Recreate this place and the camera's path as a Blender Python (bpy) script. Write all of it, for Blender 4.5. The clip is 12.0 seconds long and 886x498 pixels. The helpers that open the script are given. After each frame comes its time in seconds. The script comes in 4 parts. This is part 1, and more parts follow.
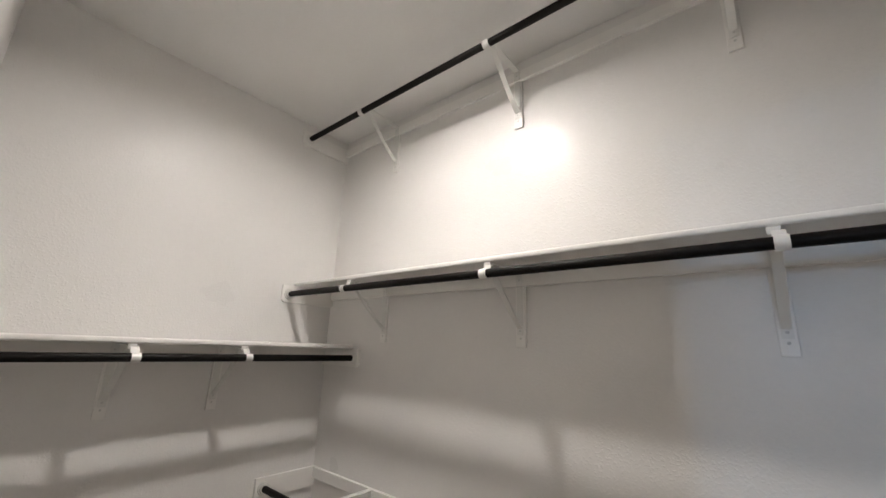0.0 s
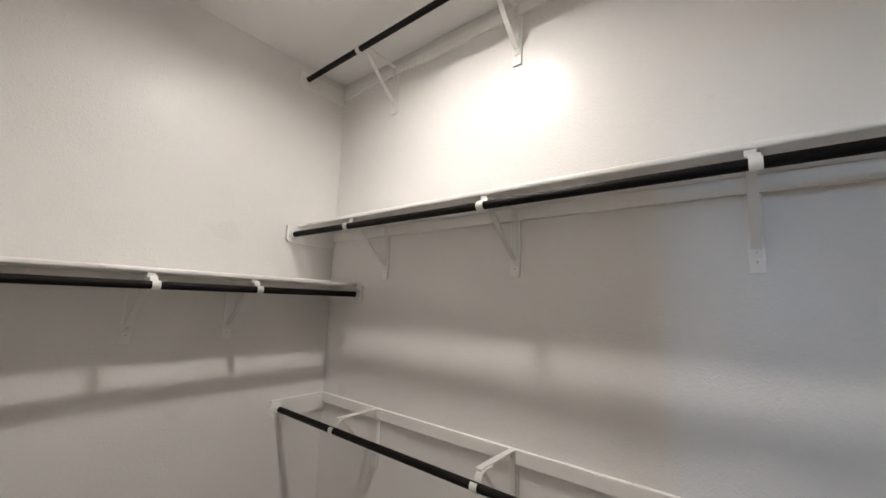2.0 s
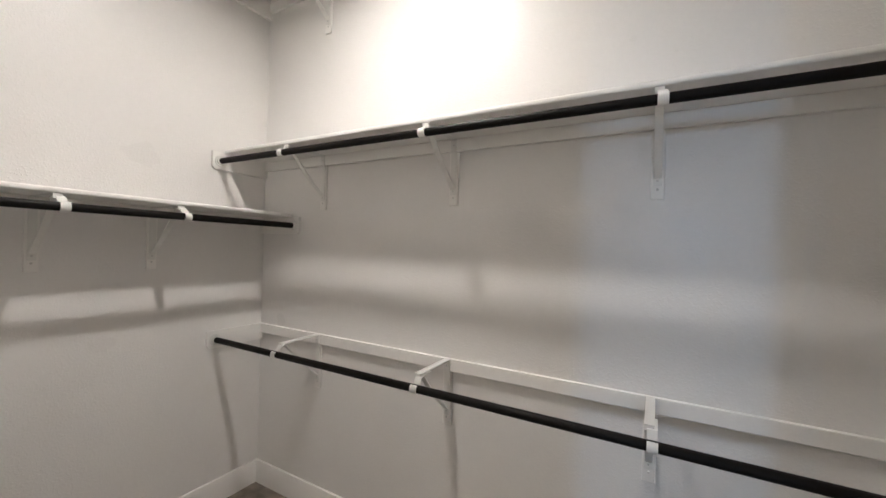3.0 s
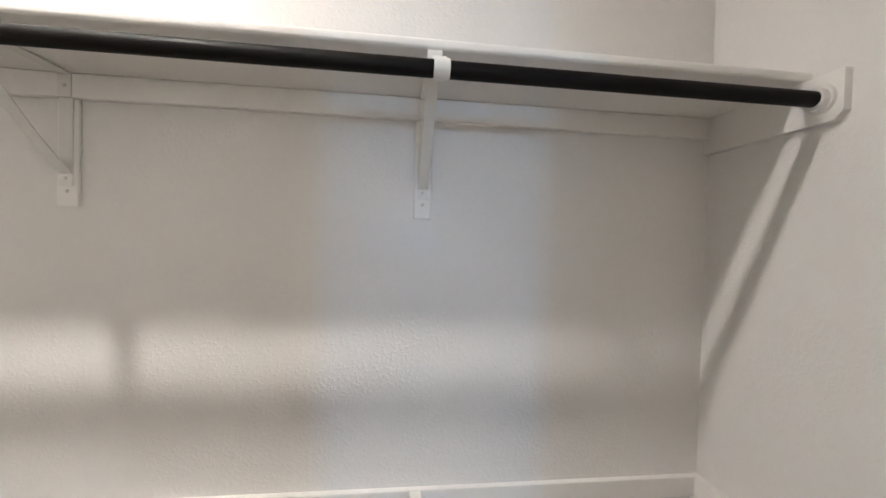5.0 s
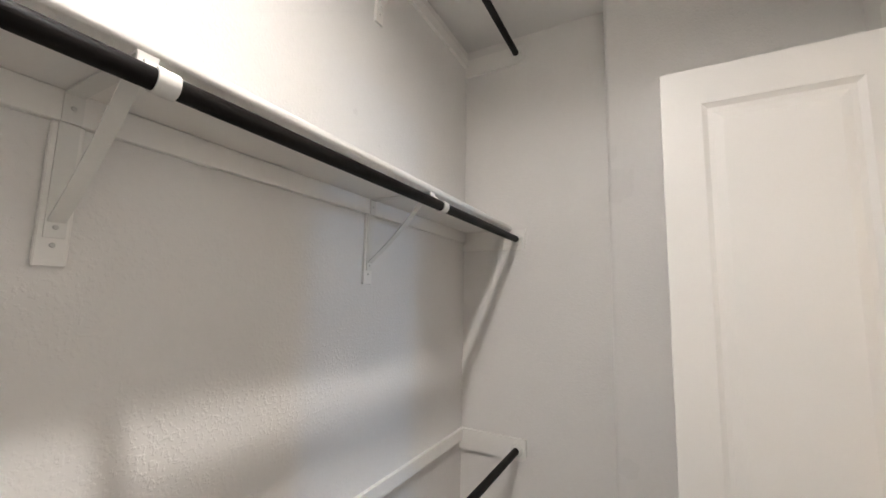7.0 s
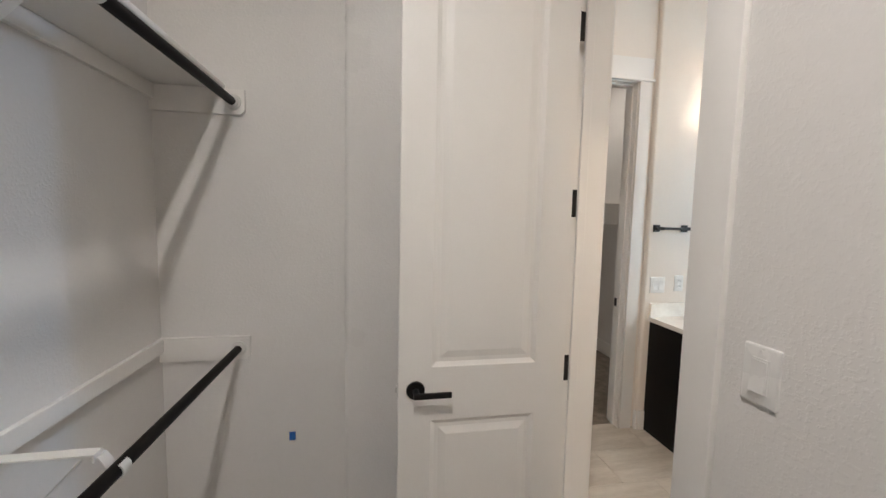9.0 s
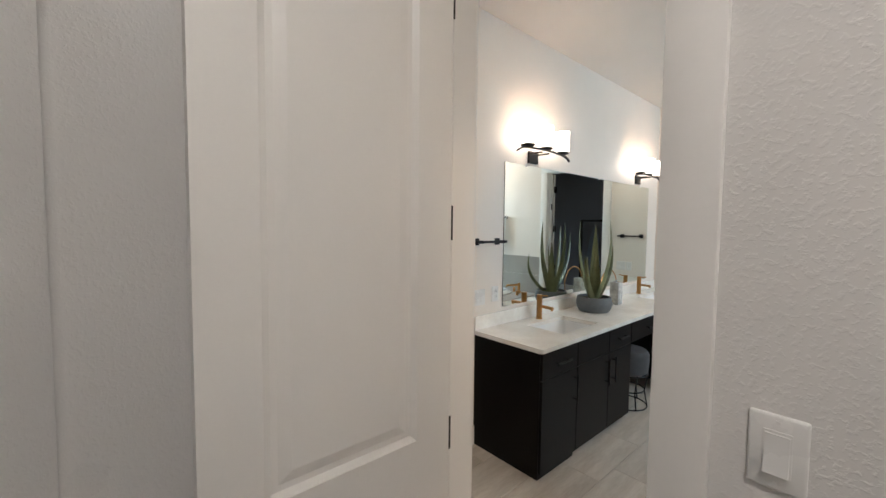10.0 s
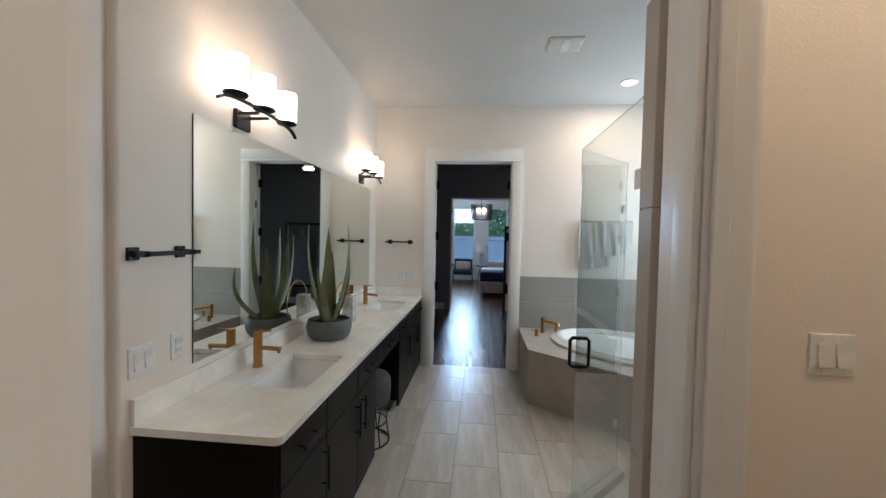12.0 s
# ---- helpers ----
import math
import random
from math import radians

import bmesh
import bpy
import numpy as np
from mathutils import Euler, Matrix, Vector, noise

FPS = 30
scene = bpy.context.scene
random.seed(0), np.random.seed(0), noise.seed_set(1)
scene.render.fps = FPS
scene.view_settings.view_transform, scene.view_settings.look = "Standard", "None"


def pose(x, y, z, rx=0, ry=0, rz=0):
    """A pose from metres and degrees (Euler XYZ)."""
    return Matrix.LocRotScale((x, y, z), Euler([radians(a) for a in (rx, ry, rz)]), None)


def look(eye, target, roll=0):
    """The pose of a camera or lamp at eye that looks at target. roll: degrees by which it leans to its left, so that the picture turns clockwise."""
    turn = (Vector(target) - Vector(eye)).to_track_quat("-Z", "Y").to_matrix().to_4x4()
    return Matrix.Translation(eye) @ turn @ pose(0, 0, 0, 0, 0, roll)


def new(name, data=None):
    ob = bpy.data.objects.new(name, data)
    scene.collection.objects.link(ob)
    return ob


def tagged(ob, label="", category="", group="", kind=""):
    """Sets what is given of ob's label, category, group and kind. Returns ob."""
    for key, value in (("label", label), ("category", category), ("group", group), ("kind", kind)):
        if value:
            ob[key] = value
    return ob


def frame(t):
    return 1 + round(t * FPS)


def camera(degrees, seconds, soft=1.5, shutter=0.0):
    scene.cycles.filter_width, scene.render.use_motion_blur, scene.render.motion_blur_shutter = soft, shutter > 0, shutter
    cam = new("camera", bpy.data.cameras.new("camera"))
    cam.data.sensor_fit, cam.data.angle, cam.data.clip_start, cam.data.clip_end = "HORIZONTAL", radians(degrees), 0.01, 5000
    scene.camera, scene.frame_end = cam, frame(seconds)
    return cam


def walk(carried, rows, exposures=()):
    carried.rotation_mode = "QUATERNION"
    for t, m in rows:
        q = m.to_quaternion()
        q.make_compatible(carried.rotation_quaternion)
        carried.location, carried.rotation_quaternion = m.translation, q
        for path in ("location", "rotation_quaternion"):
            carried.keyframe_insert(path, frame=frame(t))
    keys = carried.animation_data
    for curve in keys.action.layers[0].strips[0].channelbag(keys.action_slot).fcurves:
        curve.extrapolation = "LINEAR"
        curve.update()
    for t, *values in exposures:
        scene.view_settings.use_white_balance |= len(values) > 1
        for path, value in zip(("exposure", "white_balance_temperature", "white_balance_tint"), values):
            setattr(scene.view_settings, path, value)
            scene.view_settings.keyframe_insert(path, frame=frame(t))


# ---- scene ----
cam = camera(98.0, 12.0)
PATH = [
    (0, (0.076, 0.637, 1.686), (-1.166, 2.127, 2.178), 2.2),
    (0.5, (0.072, 0.656, 1.658), (-1.26, 2.065, 2.151), 2.3),
    (1, (0.082, 0.637, 1.629), (-1.274, 2.035, 2.082), 2.3),
    (1.5, (0.093, 0.607, 1.605), (-1.235, 2.055, 1.981), 2.2),
    (2, (0.113, 0.586, 1.579), (-1.138, 2.122, 1.85), 2.0),
    (2.5, (0.125, 0.549, 1.544), (-1.005, 2.194, 1.683), 1.9),
    (3, (0.13, 0.518, 1.497), (-0.845, 2.265, 1.495), 1.8),
    (3.2, (0.139, 0.523, 1.483), (-0.771, 2.303, 1.423), 1.7),
    (4.8, (0.115, 1.028, 1.622), (0.212, 3.024, 1.542), 1.7),
    (5, (0.06, 1.093, 1.64), (0.298, 3.079, 1.597), 1.6),
    (5.5, (-0.22, 1.207, 1.702), (0.598, 3.029, 1.803), 1.4),
    (6, (-0.516, 1.16, 1.694), (0.715, 2.72, 1.858), 2.3),
    (6.5, (-0.785, 1.165, 1.693), (0.75, 2.403, 1.953), 1.4),
    (6.7, (-0.87, 1.175, 1.688), (0.765, 2.29, 1.957), 1.3),
    (8.3, (-1.027, 1.252, 1.509), (0.936, 1.617, 1.396), 0.9),
    (8.5, (-0.985, 1.205, 1.522), (0.994, 1.434, 1.357), 0.9),
    (9, (-0.785, 1.238, 1.516), (1.175, 0.882, 1.344), 1.2),
    (9.5, (-0.52, 1.267, 1.551), (1.275, 0.399, 1.4), 1.4),
    (10, (-0.288, 1.262, 1.558), (1.213, -0.055, 1.447), 0.6),
    (10.5, (-0.08, 1.139, 1.555), (1.026, -0.525, 1.469), 0.7),
    (11, (0.115, 0.927, 1.564), (0.861, -0.927, 1.489), 0.9),
    (11.5, (0.272, 0.745, 1.527), (0.768, -1.191, 1.461), 1.0),
    (12, (0.344, 0.572, 1.546), (0.537, -1.418, 1.481), 1.2),
]
EXPOSE = [(0.0, -0.05), (1.5, 0.0), (3.0, 0.2), (5.0, 0.6), (6.5, 0.5), (8.5, 0.4), (9.5, 0.0), (10.0, -0.15), (10.5, -0.3), (11.0, -0.38), (11.5, -0.5), (12.0, -0.58)]
walk(cam, [(t, look(eye, target, roll)) for t, eye, target, roll in PATH], EXPOSE)

# ---- world and lights ----
world = bpy.data.worlds.new("sky")
scene.world = world
world.use_nodes = True
wn = world.node_tree.nodes
sky = wn.new("ShaderNodeTexSky")
sky.sky_type, sky.sun_disc = "NISHITA", False
sky.sun_elevation, sky.sun_rotation = radians(52), radians(10)
world.node_tree.links.new(sky.outputs[0], wn["Background"].inputs[0])
wn["Background"].inputs[1].default_value = 0.15


def lamp(name, kind, m, energy, colour, **settings):
    data = bpy.data.lights.new(name, kind)
    data.energy, data.color = energy, colour
    for key, value in settings.items():
        if key == "size":
            data.size = value
        elif key == "size_y":
            data.shape, data.size_y = "RECTANGLE", value
        elif key == "disk":
            data.shape, data.size = "DISK", value
        elif key == "spread":
            data.spread = value
        elif key == "angle":
            data.angle = value
        elif key == "radius":
            data.shadow_soft_size = value
    ob = new(name, data)
    ob.matrix_world = m
    return ob


LAMP_X, LAMP_Y, CLOSET_H, BATH_H = -0.88, 1.36, 3.05, 3.055
lamp("closet_light", "AREA", pose(LAMP_X, LAMP_Y, CLOSET_H - 0.024), 20.0, (1.0, 0.95, 0.91), disk=0.08, spread=radians(163))
lamp("second_closet_light", "AREA", pose(3.0, -0.75, 3.02), 6.0, (1.0, 0.9, 0.8), disk=0.15)
lamp("toilet_light", "AREA", pose(-1.0, 0.0, 3.02), 15.0, (1.0, 0.8, 0.6), disk=0.14)
lamp("tub_light", "AREA", pose(-1.03, -3.3, BATH_H - 0.014), 19.0, (1.0, 0.8, 0.65), disk=0.12)
lamp("tub_window_light", "AREA", pose(-2.33, -3.3, 1.85, 0, -90, 0), 62.0, (0.6, 0.82, 1.0), size=1.1, size_y=1.0)
# added fill over the vestibule, no fixture there; brightens cabinets, counter and floor
lamp("vestibule_fill", "AREA", pose(0.75, -0.2, BATH_H - 0.014), 5.0, (1.0, 0.8, 0.64), disk=0.12)
lamp("bedroom_window_light", "AREA", pose(0.95, -13.47, 2.3, 90, 0, 0), 135.0, (0.42, 0.66, 1.0), size=0.66, size_y=0.46, spread=radians(140))
lamp("chandelier_light", "POINT", pose(0.34, -10.0, 2.24), 48.0, (1.0, 0.9, 0.8), radius=0.08)
lamp("sun", "SUN", look((0, 0, 0), (-0.1, -0.6, -0.79)), 5.0, (0.96, 0.98, 1.0), angle=radians(0.5))


# ---- materials ----
def mat(name, base, rough=0.5, metal=0.0, tint=0.06, scale=6.0, fine=120.0, bump=0.0, bump_scale=90.0, spec=0.5, coat=0.0, dark=None, stretch=None):
    m = bpy.data.materials.new(name)
    m.use_nodes = True
    n, k = m.node_tree.nodes, m.node_tree.links
    b = n["Principled BSDF"]
    b.inputs["Roughness"].default_value, b.inputs["Metallic"].default_value = rough, metal
    b.inputs["Specular IOR Level"].default_value, b.inputs["Coat Weight"].default_value = spec, coat
    co = n.new("ShaderNodeTexCoord")
    src = co.outputs["Object"]
    if stretch:
        mp = n.new("ShaderNodeMapping")
        mp.inputs["Scale"].default_value = stretch
        k.new(src, mp.inputs[0])
        src = mp.outputs[0]
    big, small = n.new("ShaderNodeTexNoise"), n.new("ShaderNodeTexNoise")
    for node, s, d in ((big, scale, 5), (small, fine, 3)):
        node.inputs["Scale"].default_value, node.inputs["Detail"].default_value = s, d
        k.new(src, node.inputs["Vector"])
    add = n.new("ShaderNodeMath")
    add.operation = "MULTIPLY_ADD"
    k.new(small.outputs[0], add.inputs[0])
    add.inputs[1].default_value = 0.4
    k.new(big.outputs[0], add.inputs[2])
    ramp = n.new("ShaderNodeMapRange")
    ramp.inputs["From Min"].default_value, ramp.inputs["From Max"].default_value = 0.4, 1.0
    k.new(add.outputs[0], ramp.inputs[0])
    mix = n.new("ShaderNodeMix")
    mix.data_type = "RGBA"
    low = dark or tuple(c * (1 - tint * 1.6) for c in base)
    mix.inputs["A"].default_value, mix.inputs["B"].default_value = (*low, 1), (*(min(1, c * (1 + tint * 0.5)) for c in base), 1)
    k.new(ramp.outputs[0], mix.inputs["Factor"])
    k.new(mix.outputs["Result"], b.inputs["Base Color"])
    rr = n.new("ShaderNodeMapRange")
    rr.inputs["To Min"].default_value, rr.inputs["To Max"].default_value = max(0.02, rough - 0.07), min(1, rough + 0.07)
    k.new(big.outputs[0], rr.inputs[0])
    k.new(rr.outputs[0], b.inputs["Roughness"])
    if bump:
        bn, bp = n.new("ShaderNodeTexNoise"), n.new("ShaderNodeBump")
        bn.inputs["Scale"].default_value, bn.inputs["Detail"].default_value = bump_scale, 2.5
        k.new(src, bn.inputs["Vector"])
        bp.inputs["Strength"].default_value, bp.inputs["Distance"].default_value = bump, 0.004
        k.new(bn.outputs[0], bp.inputs["Height"])
        k.new(bp.outputs[0], b.inputs["Normal"])
    return m


def paint_wall(name, base, relief=0.5, rough=0.42, gloss=0.4):
    """Rolled paint on trowelled drywall: low blobs with soft rims."""
    m = mat(name, base, rough, tint=0.03, scale=2.5, fine=60)
    n, k = m.node_tree.nodes, m.node_tree.links
    co = n.new("ShaderNodeTexCoord")
    a, b, c = n.new("ShaderNodeTexNoise"), n.new("ShaderNodeTexNoise"), n.new("ShaderNodeBump")
    a.inputs["Scale"].default_value, a.inputs["Detail"].default_value, a.inputs["Distortion"].default_value = 105, 3, 0.15
    b.inputs["Scale"].default_value, b.inputs["Detail"].default_value = 210, 3
    for node in (a, b):
        k.new(co.outputs["Object"], node.inputs["Vector"])
    step = n.new("ShaderNodeMapRange")
    step.interpolation_type = "SMOOTHSTEP"
    step.inputs["From Min"].default_value, step.inputs["From Max"].default_value = 0.49, 0.64
    k.new(a.outputs[0], step.inputs[0])
    add = n.new("ShaderNodeMath")
    add.operation = "MULTIPLY_ADD"
    k.new(b.outputs[0], add.inputs[0])
    add.inputs[1].default_value = 0.3
    k.new(step.outputs[0], add.inputs[2])
    c.inputs["Strength"].default_value, c.inputs["Distance"].default_value = relief, 0.0013
    k.new(add.outputs[0], c.inputs["Height"])
    n["Principled BSDF"].inputs["Specular IOR Level"].default_value = gloss
    k.new(c.outputs[0], n["Principled BSDF"].inputs["Normal"])
    return m


def glow(name, colour, strength):
    m = bpy.data.materials.new(name)
    m.use_nodes = True
    b = m.node_tree.nodes["Principled BSDF"]
    b.inputs["Base Color"].default_value = (*colour, 1)
    b.inputs["Emission Color"].default_value, b.inputs["Emission Strength"].default_value = (*colour, 1), strength
    return m


def glass_mat(name, colour, rough=0.0):
    m = bpy.data.materials.new(name)
    m.use_nodes = True
    b = m.node_tree.nodes["Principled BSDF"]
    b.inputs["Base Color"].default_value, b.inputs["Roughness"].default_value = (*colour, 1), rough
    b.inputs["Transmission Weight"].default_value, b.inputs["IOR"].default_value = 1.0, 1.45
    return m


WALL = paint_wall("closet_wall_paint", (0.76, 0.74, 0.718), 0.3, 0.3, 0.28)
BATHWALL = paint_wall("bath_wall_paint", (0.83, 0.765, 0.695), 0.2, 0.42)
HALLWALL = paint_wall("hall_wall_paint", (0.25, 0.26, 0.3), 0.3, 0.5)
BATHCEIL = paint_wall("bath_ceiling_paint", (0.6, 0.585, 0.565), 0.3, 0.6)
CEIL = paint_wall("ceiling_paint", (0.74, 0.73, 0.71), 0.3, 0.6)
TRIM = mat("trim_paint", (0.82, 0.8, 0.77), 0.4, tint=0.02, scale=3, bump=0.05, bump_scale=60)
SHELF = mat("shelf_paint", (0.82, 0.8, 0.77), 0.34, tint=0.03, scale=4, bump=0.08, bump_scale=140)
STEEL = mat("bracket_enamel", (0.74, 0.73, 0.7), 0.35, tint=0.03, scale=9)
ROD = mat("oiled_bronze_rod", (0.008, 0.0062, 0.0055), 0.5, 0.0, tint=0.35, scale=9, fine=260, bump=0.12, bump_scale=260, stretch=(0.25, 1, 1), spec=0.14)
BLACK = mat("matte_black_metal", (0.012, 0.011, 0.011), 0.42, 0.4, tint=0.25, scale=14)
CARPET = mat("carpet", (0.31, 0.265, 0.22), 0.95, tint=0.3, scale=14, fine=420, bump=1.0, bump_scale=420, spec=0.1)
PLASTIC = mat("switch_plastic", (0.78, 0.77, 0.75), 0.28, tint=0.01)
TAPE = mat("blue_tape", (0.02, 0.12, 0.4), 0.6, tint=0.1, scale=80)
SCREW = mat("painted_screw", (0.6, 0.59, 0.57), 0.4, 0.0)
DARKWOOD = mat("espresso_cabinet", (0.005, 0.004, 0.0038), 0.4, tint=0.3, scale=3, fine=90, bump=0.06, bump_scale=110, stretch=(1, 1, 0.12), spec=0.17)
QUARTZ = mat("quartz", (0.9, 0.88, 0.83), 0.12, tint=0.2, scale=6, fine=34, dark=(0.79, 0.75, 0.69))
MARBLE = mat("marble", (0.78, 0.77, 0.74), 0.2, tint=0.3, scale=11, fine=40, dark=(0.3, 0.28, 0.26))
CERAMIC = mat("ceramic", (0.82, 0.82, 0.81), 0.08, tint=0.01)
GOLD = mat("brushed_gold", (0.5, 0.25, 0.09), 0.3, 1.0, tint=0.06, scale=30)
POT = mat("grey_pot", (0.13, 0.14, 0.145), 0.6, tint=0.12, scale=30, bump=0.15, bump_scale=160)
SOIL = mat("soil", (0.05, 0.03, 0.02), 0.95, tint=0.5, scale=60, bump=1, bump_scale=90)
LEAF = mat("aloe_leaf", (0.19, 0.2, 0.095), 0.5, tint=0.35, scale=7, fine=70, dark=(0.09, 0.105, 0.045))
GROUT = mat("grout", (0.3, 0.28, 0.25), 0.9, tint=0.1, scale=20)
DECKTILE = mat("tub_deck_tile", (0.42, 0.355, 0.3), 0.3, tint=0.06, scale=5)
DECKTOP = mat("tub_deck_top", (0.5, 0.46, 0.42), 0.22, tint=0.08, scale=7)
TUBTILE = mat("tub_tile", (0.36, 0.34, 0.31), 0.3, tint=0.06, scale=5)
SHOWERTILE = mat("shower_tile", (0.5, 0.43, 0.37), 0.35, tint=0.08, scale=5)
GLASS = glass_mat("shower_glass", (0.94, 0.985, 0.98))
PANE = glass_mat("window_glass", (0.97, 0.98, 0.98))
MIRROR = bpy.data.materials.new("mirror")
MIRROR.use_nodes = True
mb = MIRROR.node_tree.nodes["Principled BSDF"]
mb.inputs["Base Color"].default_value = (0.82, 0.88, 0.85, 1)
mb.inputs["Metallic"].default_value, mb.inputs["Roughness"].default_value = 1.0, 0.01
SHADE = glow("lit_opal_glass", (1.0, 0.87, 0.75), 8.8)
LED = glow("led_disc", (1.0, 0.88, 0.72), 14.0)
TOWEL = mat("towel", (0.9, 0.9, 0.89), 0.95, tint=0.08, scale=12, bump=0.8, bump_scale=300, spec=0.1)
GREYFELT = mat("grey_upholstery", (0.09, 0.09, 0.095), 0.9, tint=0.2, scale=12, fine=300, bump=0.5, bump_scale=350)
NAVY = mat("navy_fabric", (0.012, 0.022, 0.06), 0.9, tint=0.2, scale=10, bump=0.4, bump_scale=200)
LINEN = mat("cream_linen", (0.62, 0.54, 0.46), 0.9, tint=0.1, scale=8, bump=0.4, bump_scale=240)
BEDBASE = mat("taupe_upholstery", (0.48, 0.4, 0.33), 0.9, tint=0.15, scale=8, bump=0.4, bump_scale=260)
CHROME = mat("brushed_nickel", (0.5, 0.5, 0.5), 0.25, 1.0)


def random_mat(name, low, high, rough, stretch, spread=0.25, bump=0.1):
    """Pieces that vary from one to the next, with streaks along their length."""
    m = mat(name, high, rough, dark=low, scale=2.2, fine=24, bump=bump, bump_scale=60, stretch=stretch)
    n, k = m.node_tree.nodes, m.node_tree.links
    b = n["Principled BSDF"]
    old = b.inputs["Base Color"].links[0].from_socket
    info, hsv, rng = n.new("ShaderNodeObjectInfo"), n.new("ShaderNodeHueSaturation"), n.new("ShaderNodeMapRange")
    rng.inputs["To Min"].default_value, rng.inputs["To Max"].default_value = 1 - spread, 1 + spread * 0.6
    k.new(info.outputs["Random"], rng.inputs[0])
    k.new(rng.outputs[0], hsv.inputs["Value"])
    k.new(old, hsv.inputs["Color"])
    k.new(hsv.outputs[0], b.inputs["Base Color"])
    return m


TILE = random_mat("floor_tile", (0.41, 0.355, 0.295), (0.7, 0.65, 0.58), 0.3, (6.0, 0.7, 1), 0.1, 0.03)
PLANK = random_mat("dark_wood_plank", (0.05, 0.02, 0.012), (0.13, 0.055, 0.035), 0.24, (9.0, 0.6, 1), 0.3, 0.08)
PLANK.node_tree.nodes["Principled BSDF"].inputs["Specular IOR Level"].default_value = 0.22


# ---- mesh helpers ----
def box(bm, x0, x1, y0, y1, z0, z1, bevel=0.0, seg=1, only=None):
    m = Matrix.LocRotScale(((x0 + x1) / 2, (y0 + y1) / 2, (z0 + z1) / 2), None, (abs(x1 - x0), abs(y1 - y0), abs(z1 - z0)))
    vs = bmesh.ops.create_cube(bm, size=1, matrix=m)["verts"]
    if bevel:
        es = {e for v in vs for e in v.link_edges}
        if only is not None:
            es = [e for e in es if only((e.verts[0].co + e.verts[1].co) / 2, e.verts[1].co - e.verts[0].co)]
        bmesh.ops.bevel(bm, geom=list(es), offset=bevel, segments=seg, affect="EDGES", profile=0.5)
    return bm


def cyl(bm, p, q, r0, r1=None, seg=20, caps=True):
    p, q = Vector(p), Vector(q)
    m = Matrix.Translation((p + q) / 2) @ (q - p).to_track_quat("Z", "Y").to_matrix().to_4x4()
    bmesh.ops.create_cone(bm, cap_ends=caps, segments=seg, radius1=r0, radius2=r0 if r1 is None else r1, depth=(q - p).length, matrix=m)
    return bm


def tube(bm, points, r, seg=10, closed=False, flat=1.0):
    """A round or flattened bar along a line of points."""
    pts = [Vector(p) for p in points]
    rings, up = [], None
    for i, p in enumerate(pts):
        a = pts[i - 1] if (i or closed) else p
        b = pts[(i + 1) % len(pts)] if (i < len(pts) - 1 or closed) else p
        d = (b - a).normalized()
        if up is None:
            up = d.orthogonal().normalized()
        up = (up - d * up.dot(d)).normalized()
        side = d.cross(up)
        rings.append([bm.verts.new(p + r * (math.cos(t) * up + flat * math.sin(t) * side)) for t in (2 * math.pi * j / seg for j in range(seg))])
    for i in range(len(rings) - (0 if closed else 1)):
        a, b = rings[i], rings[(i + 1) % len(rings)]
        for j in range(seg):
            bm.faces.new((a[j], a[(j + 1) % seg], b[(j + 1) % seg], b[j]))
    if not closed:
        bm.faces.new(rings[0][::-1]), bm.faces.new(rings[-1])
    return bm


def lathe(bm, profile, centre=(0, 0, 0), seg=32, sx=1.0, sy=1.0):
    c, rings = Vector(centre), []
    for r, z in profile:
        rings.append([bm.verts.new(c + Vector((r * sx * math.cos(t), r * sy * math.sin(t), z))) for t in (2 * math.pi * j / seg for j in range(seg))])
    for a, b in zip(rings, rings[1:]):
        for j in range(seg):
            bm.faces.new((a[j], a[(j + 1) % seg], b[(j + 1) % seg], b[j]))
    bm.faces.new(rings[0][::-1]), bm.faces.new(rings[-1])
    return bm


def prism(bm, outline, z0, z1, m=None):
    """An outline in x, y raised from z0 to z1."""
    lo = [bm.verts.new((x, y, z0)) for x, y in outline]
    hi = [bm.verts.new((x, y, z1)) for x, y in outline]
    n = len(lo)
    bm.faces.new(lo[::-1]), bm.faces.new(hi)
    for i in range(n):
        bm.faces.new((lo[i], lo[(i + 1) % n], hi[(i + 1) % n], hi[i]))
    if m is not None:
        bmesh.ops.transform(bm, matrix=m, verts=lo + hi)
    return bm


def mesh_of(name, bm, material, smooth=None):
    bmesh.ops.recalc_face_normals(bm, faces=bm.faces[:])
    if smooth is not None:
        for f in bm.faces:
            f.smooth = True
        for e in bm.edges:
            e.smooth = len(e.link_faces) == 2 and e.calc_face_angle(0) < radians(smooth)
    me = bpy.data.meshes.new(name)
    bm.to_mesh(me)
    bm.free()
    me.materials.append(material)
    return me


def part(name, bm, material, parent, label="", smooth=35):
    ob = new(name, mesh_of(name, bm, material, smooth))
    ob.parent = parent
    return tagged(ob, label)


def thing(name, at, label, category, group="", turn=0.0):
    ob = new(name)
    ob.empty_display_size = 0.1
    ob.matrix_world = pose(*at, 0, 0, turn)
    return tagged(ob, label, category, group)


def solid(name, bm, material, label, category, group="", at=(0, 0, 0), turn=0.0, smooth=35):
    ob = new(name, mesh_of(name, bm, material, smooth))
    ob.matrix_world = pose(*at, 0, 0, turn)
    return tagged(ob, label, category, group)


def structure(name, bm, material, label="", smooth=35):
    ob = new(name, mesh_of(name, bm, material, smooth))
    return tagged(ob, label, kind="structure")


def B(*a, **k):
    return box(bmesh.new(), *a, **k)


def upright(mid, way):
    return abs(way.z) > 0.5 * way.length


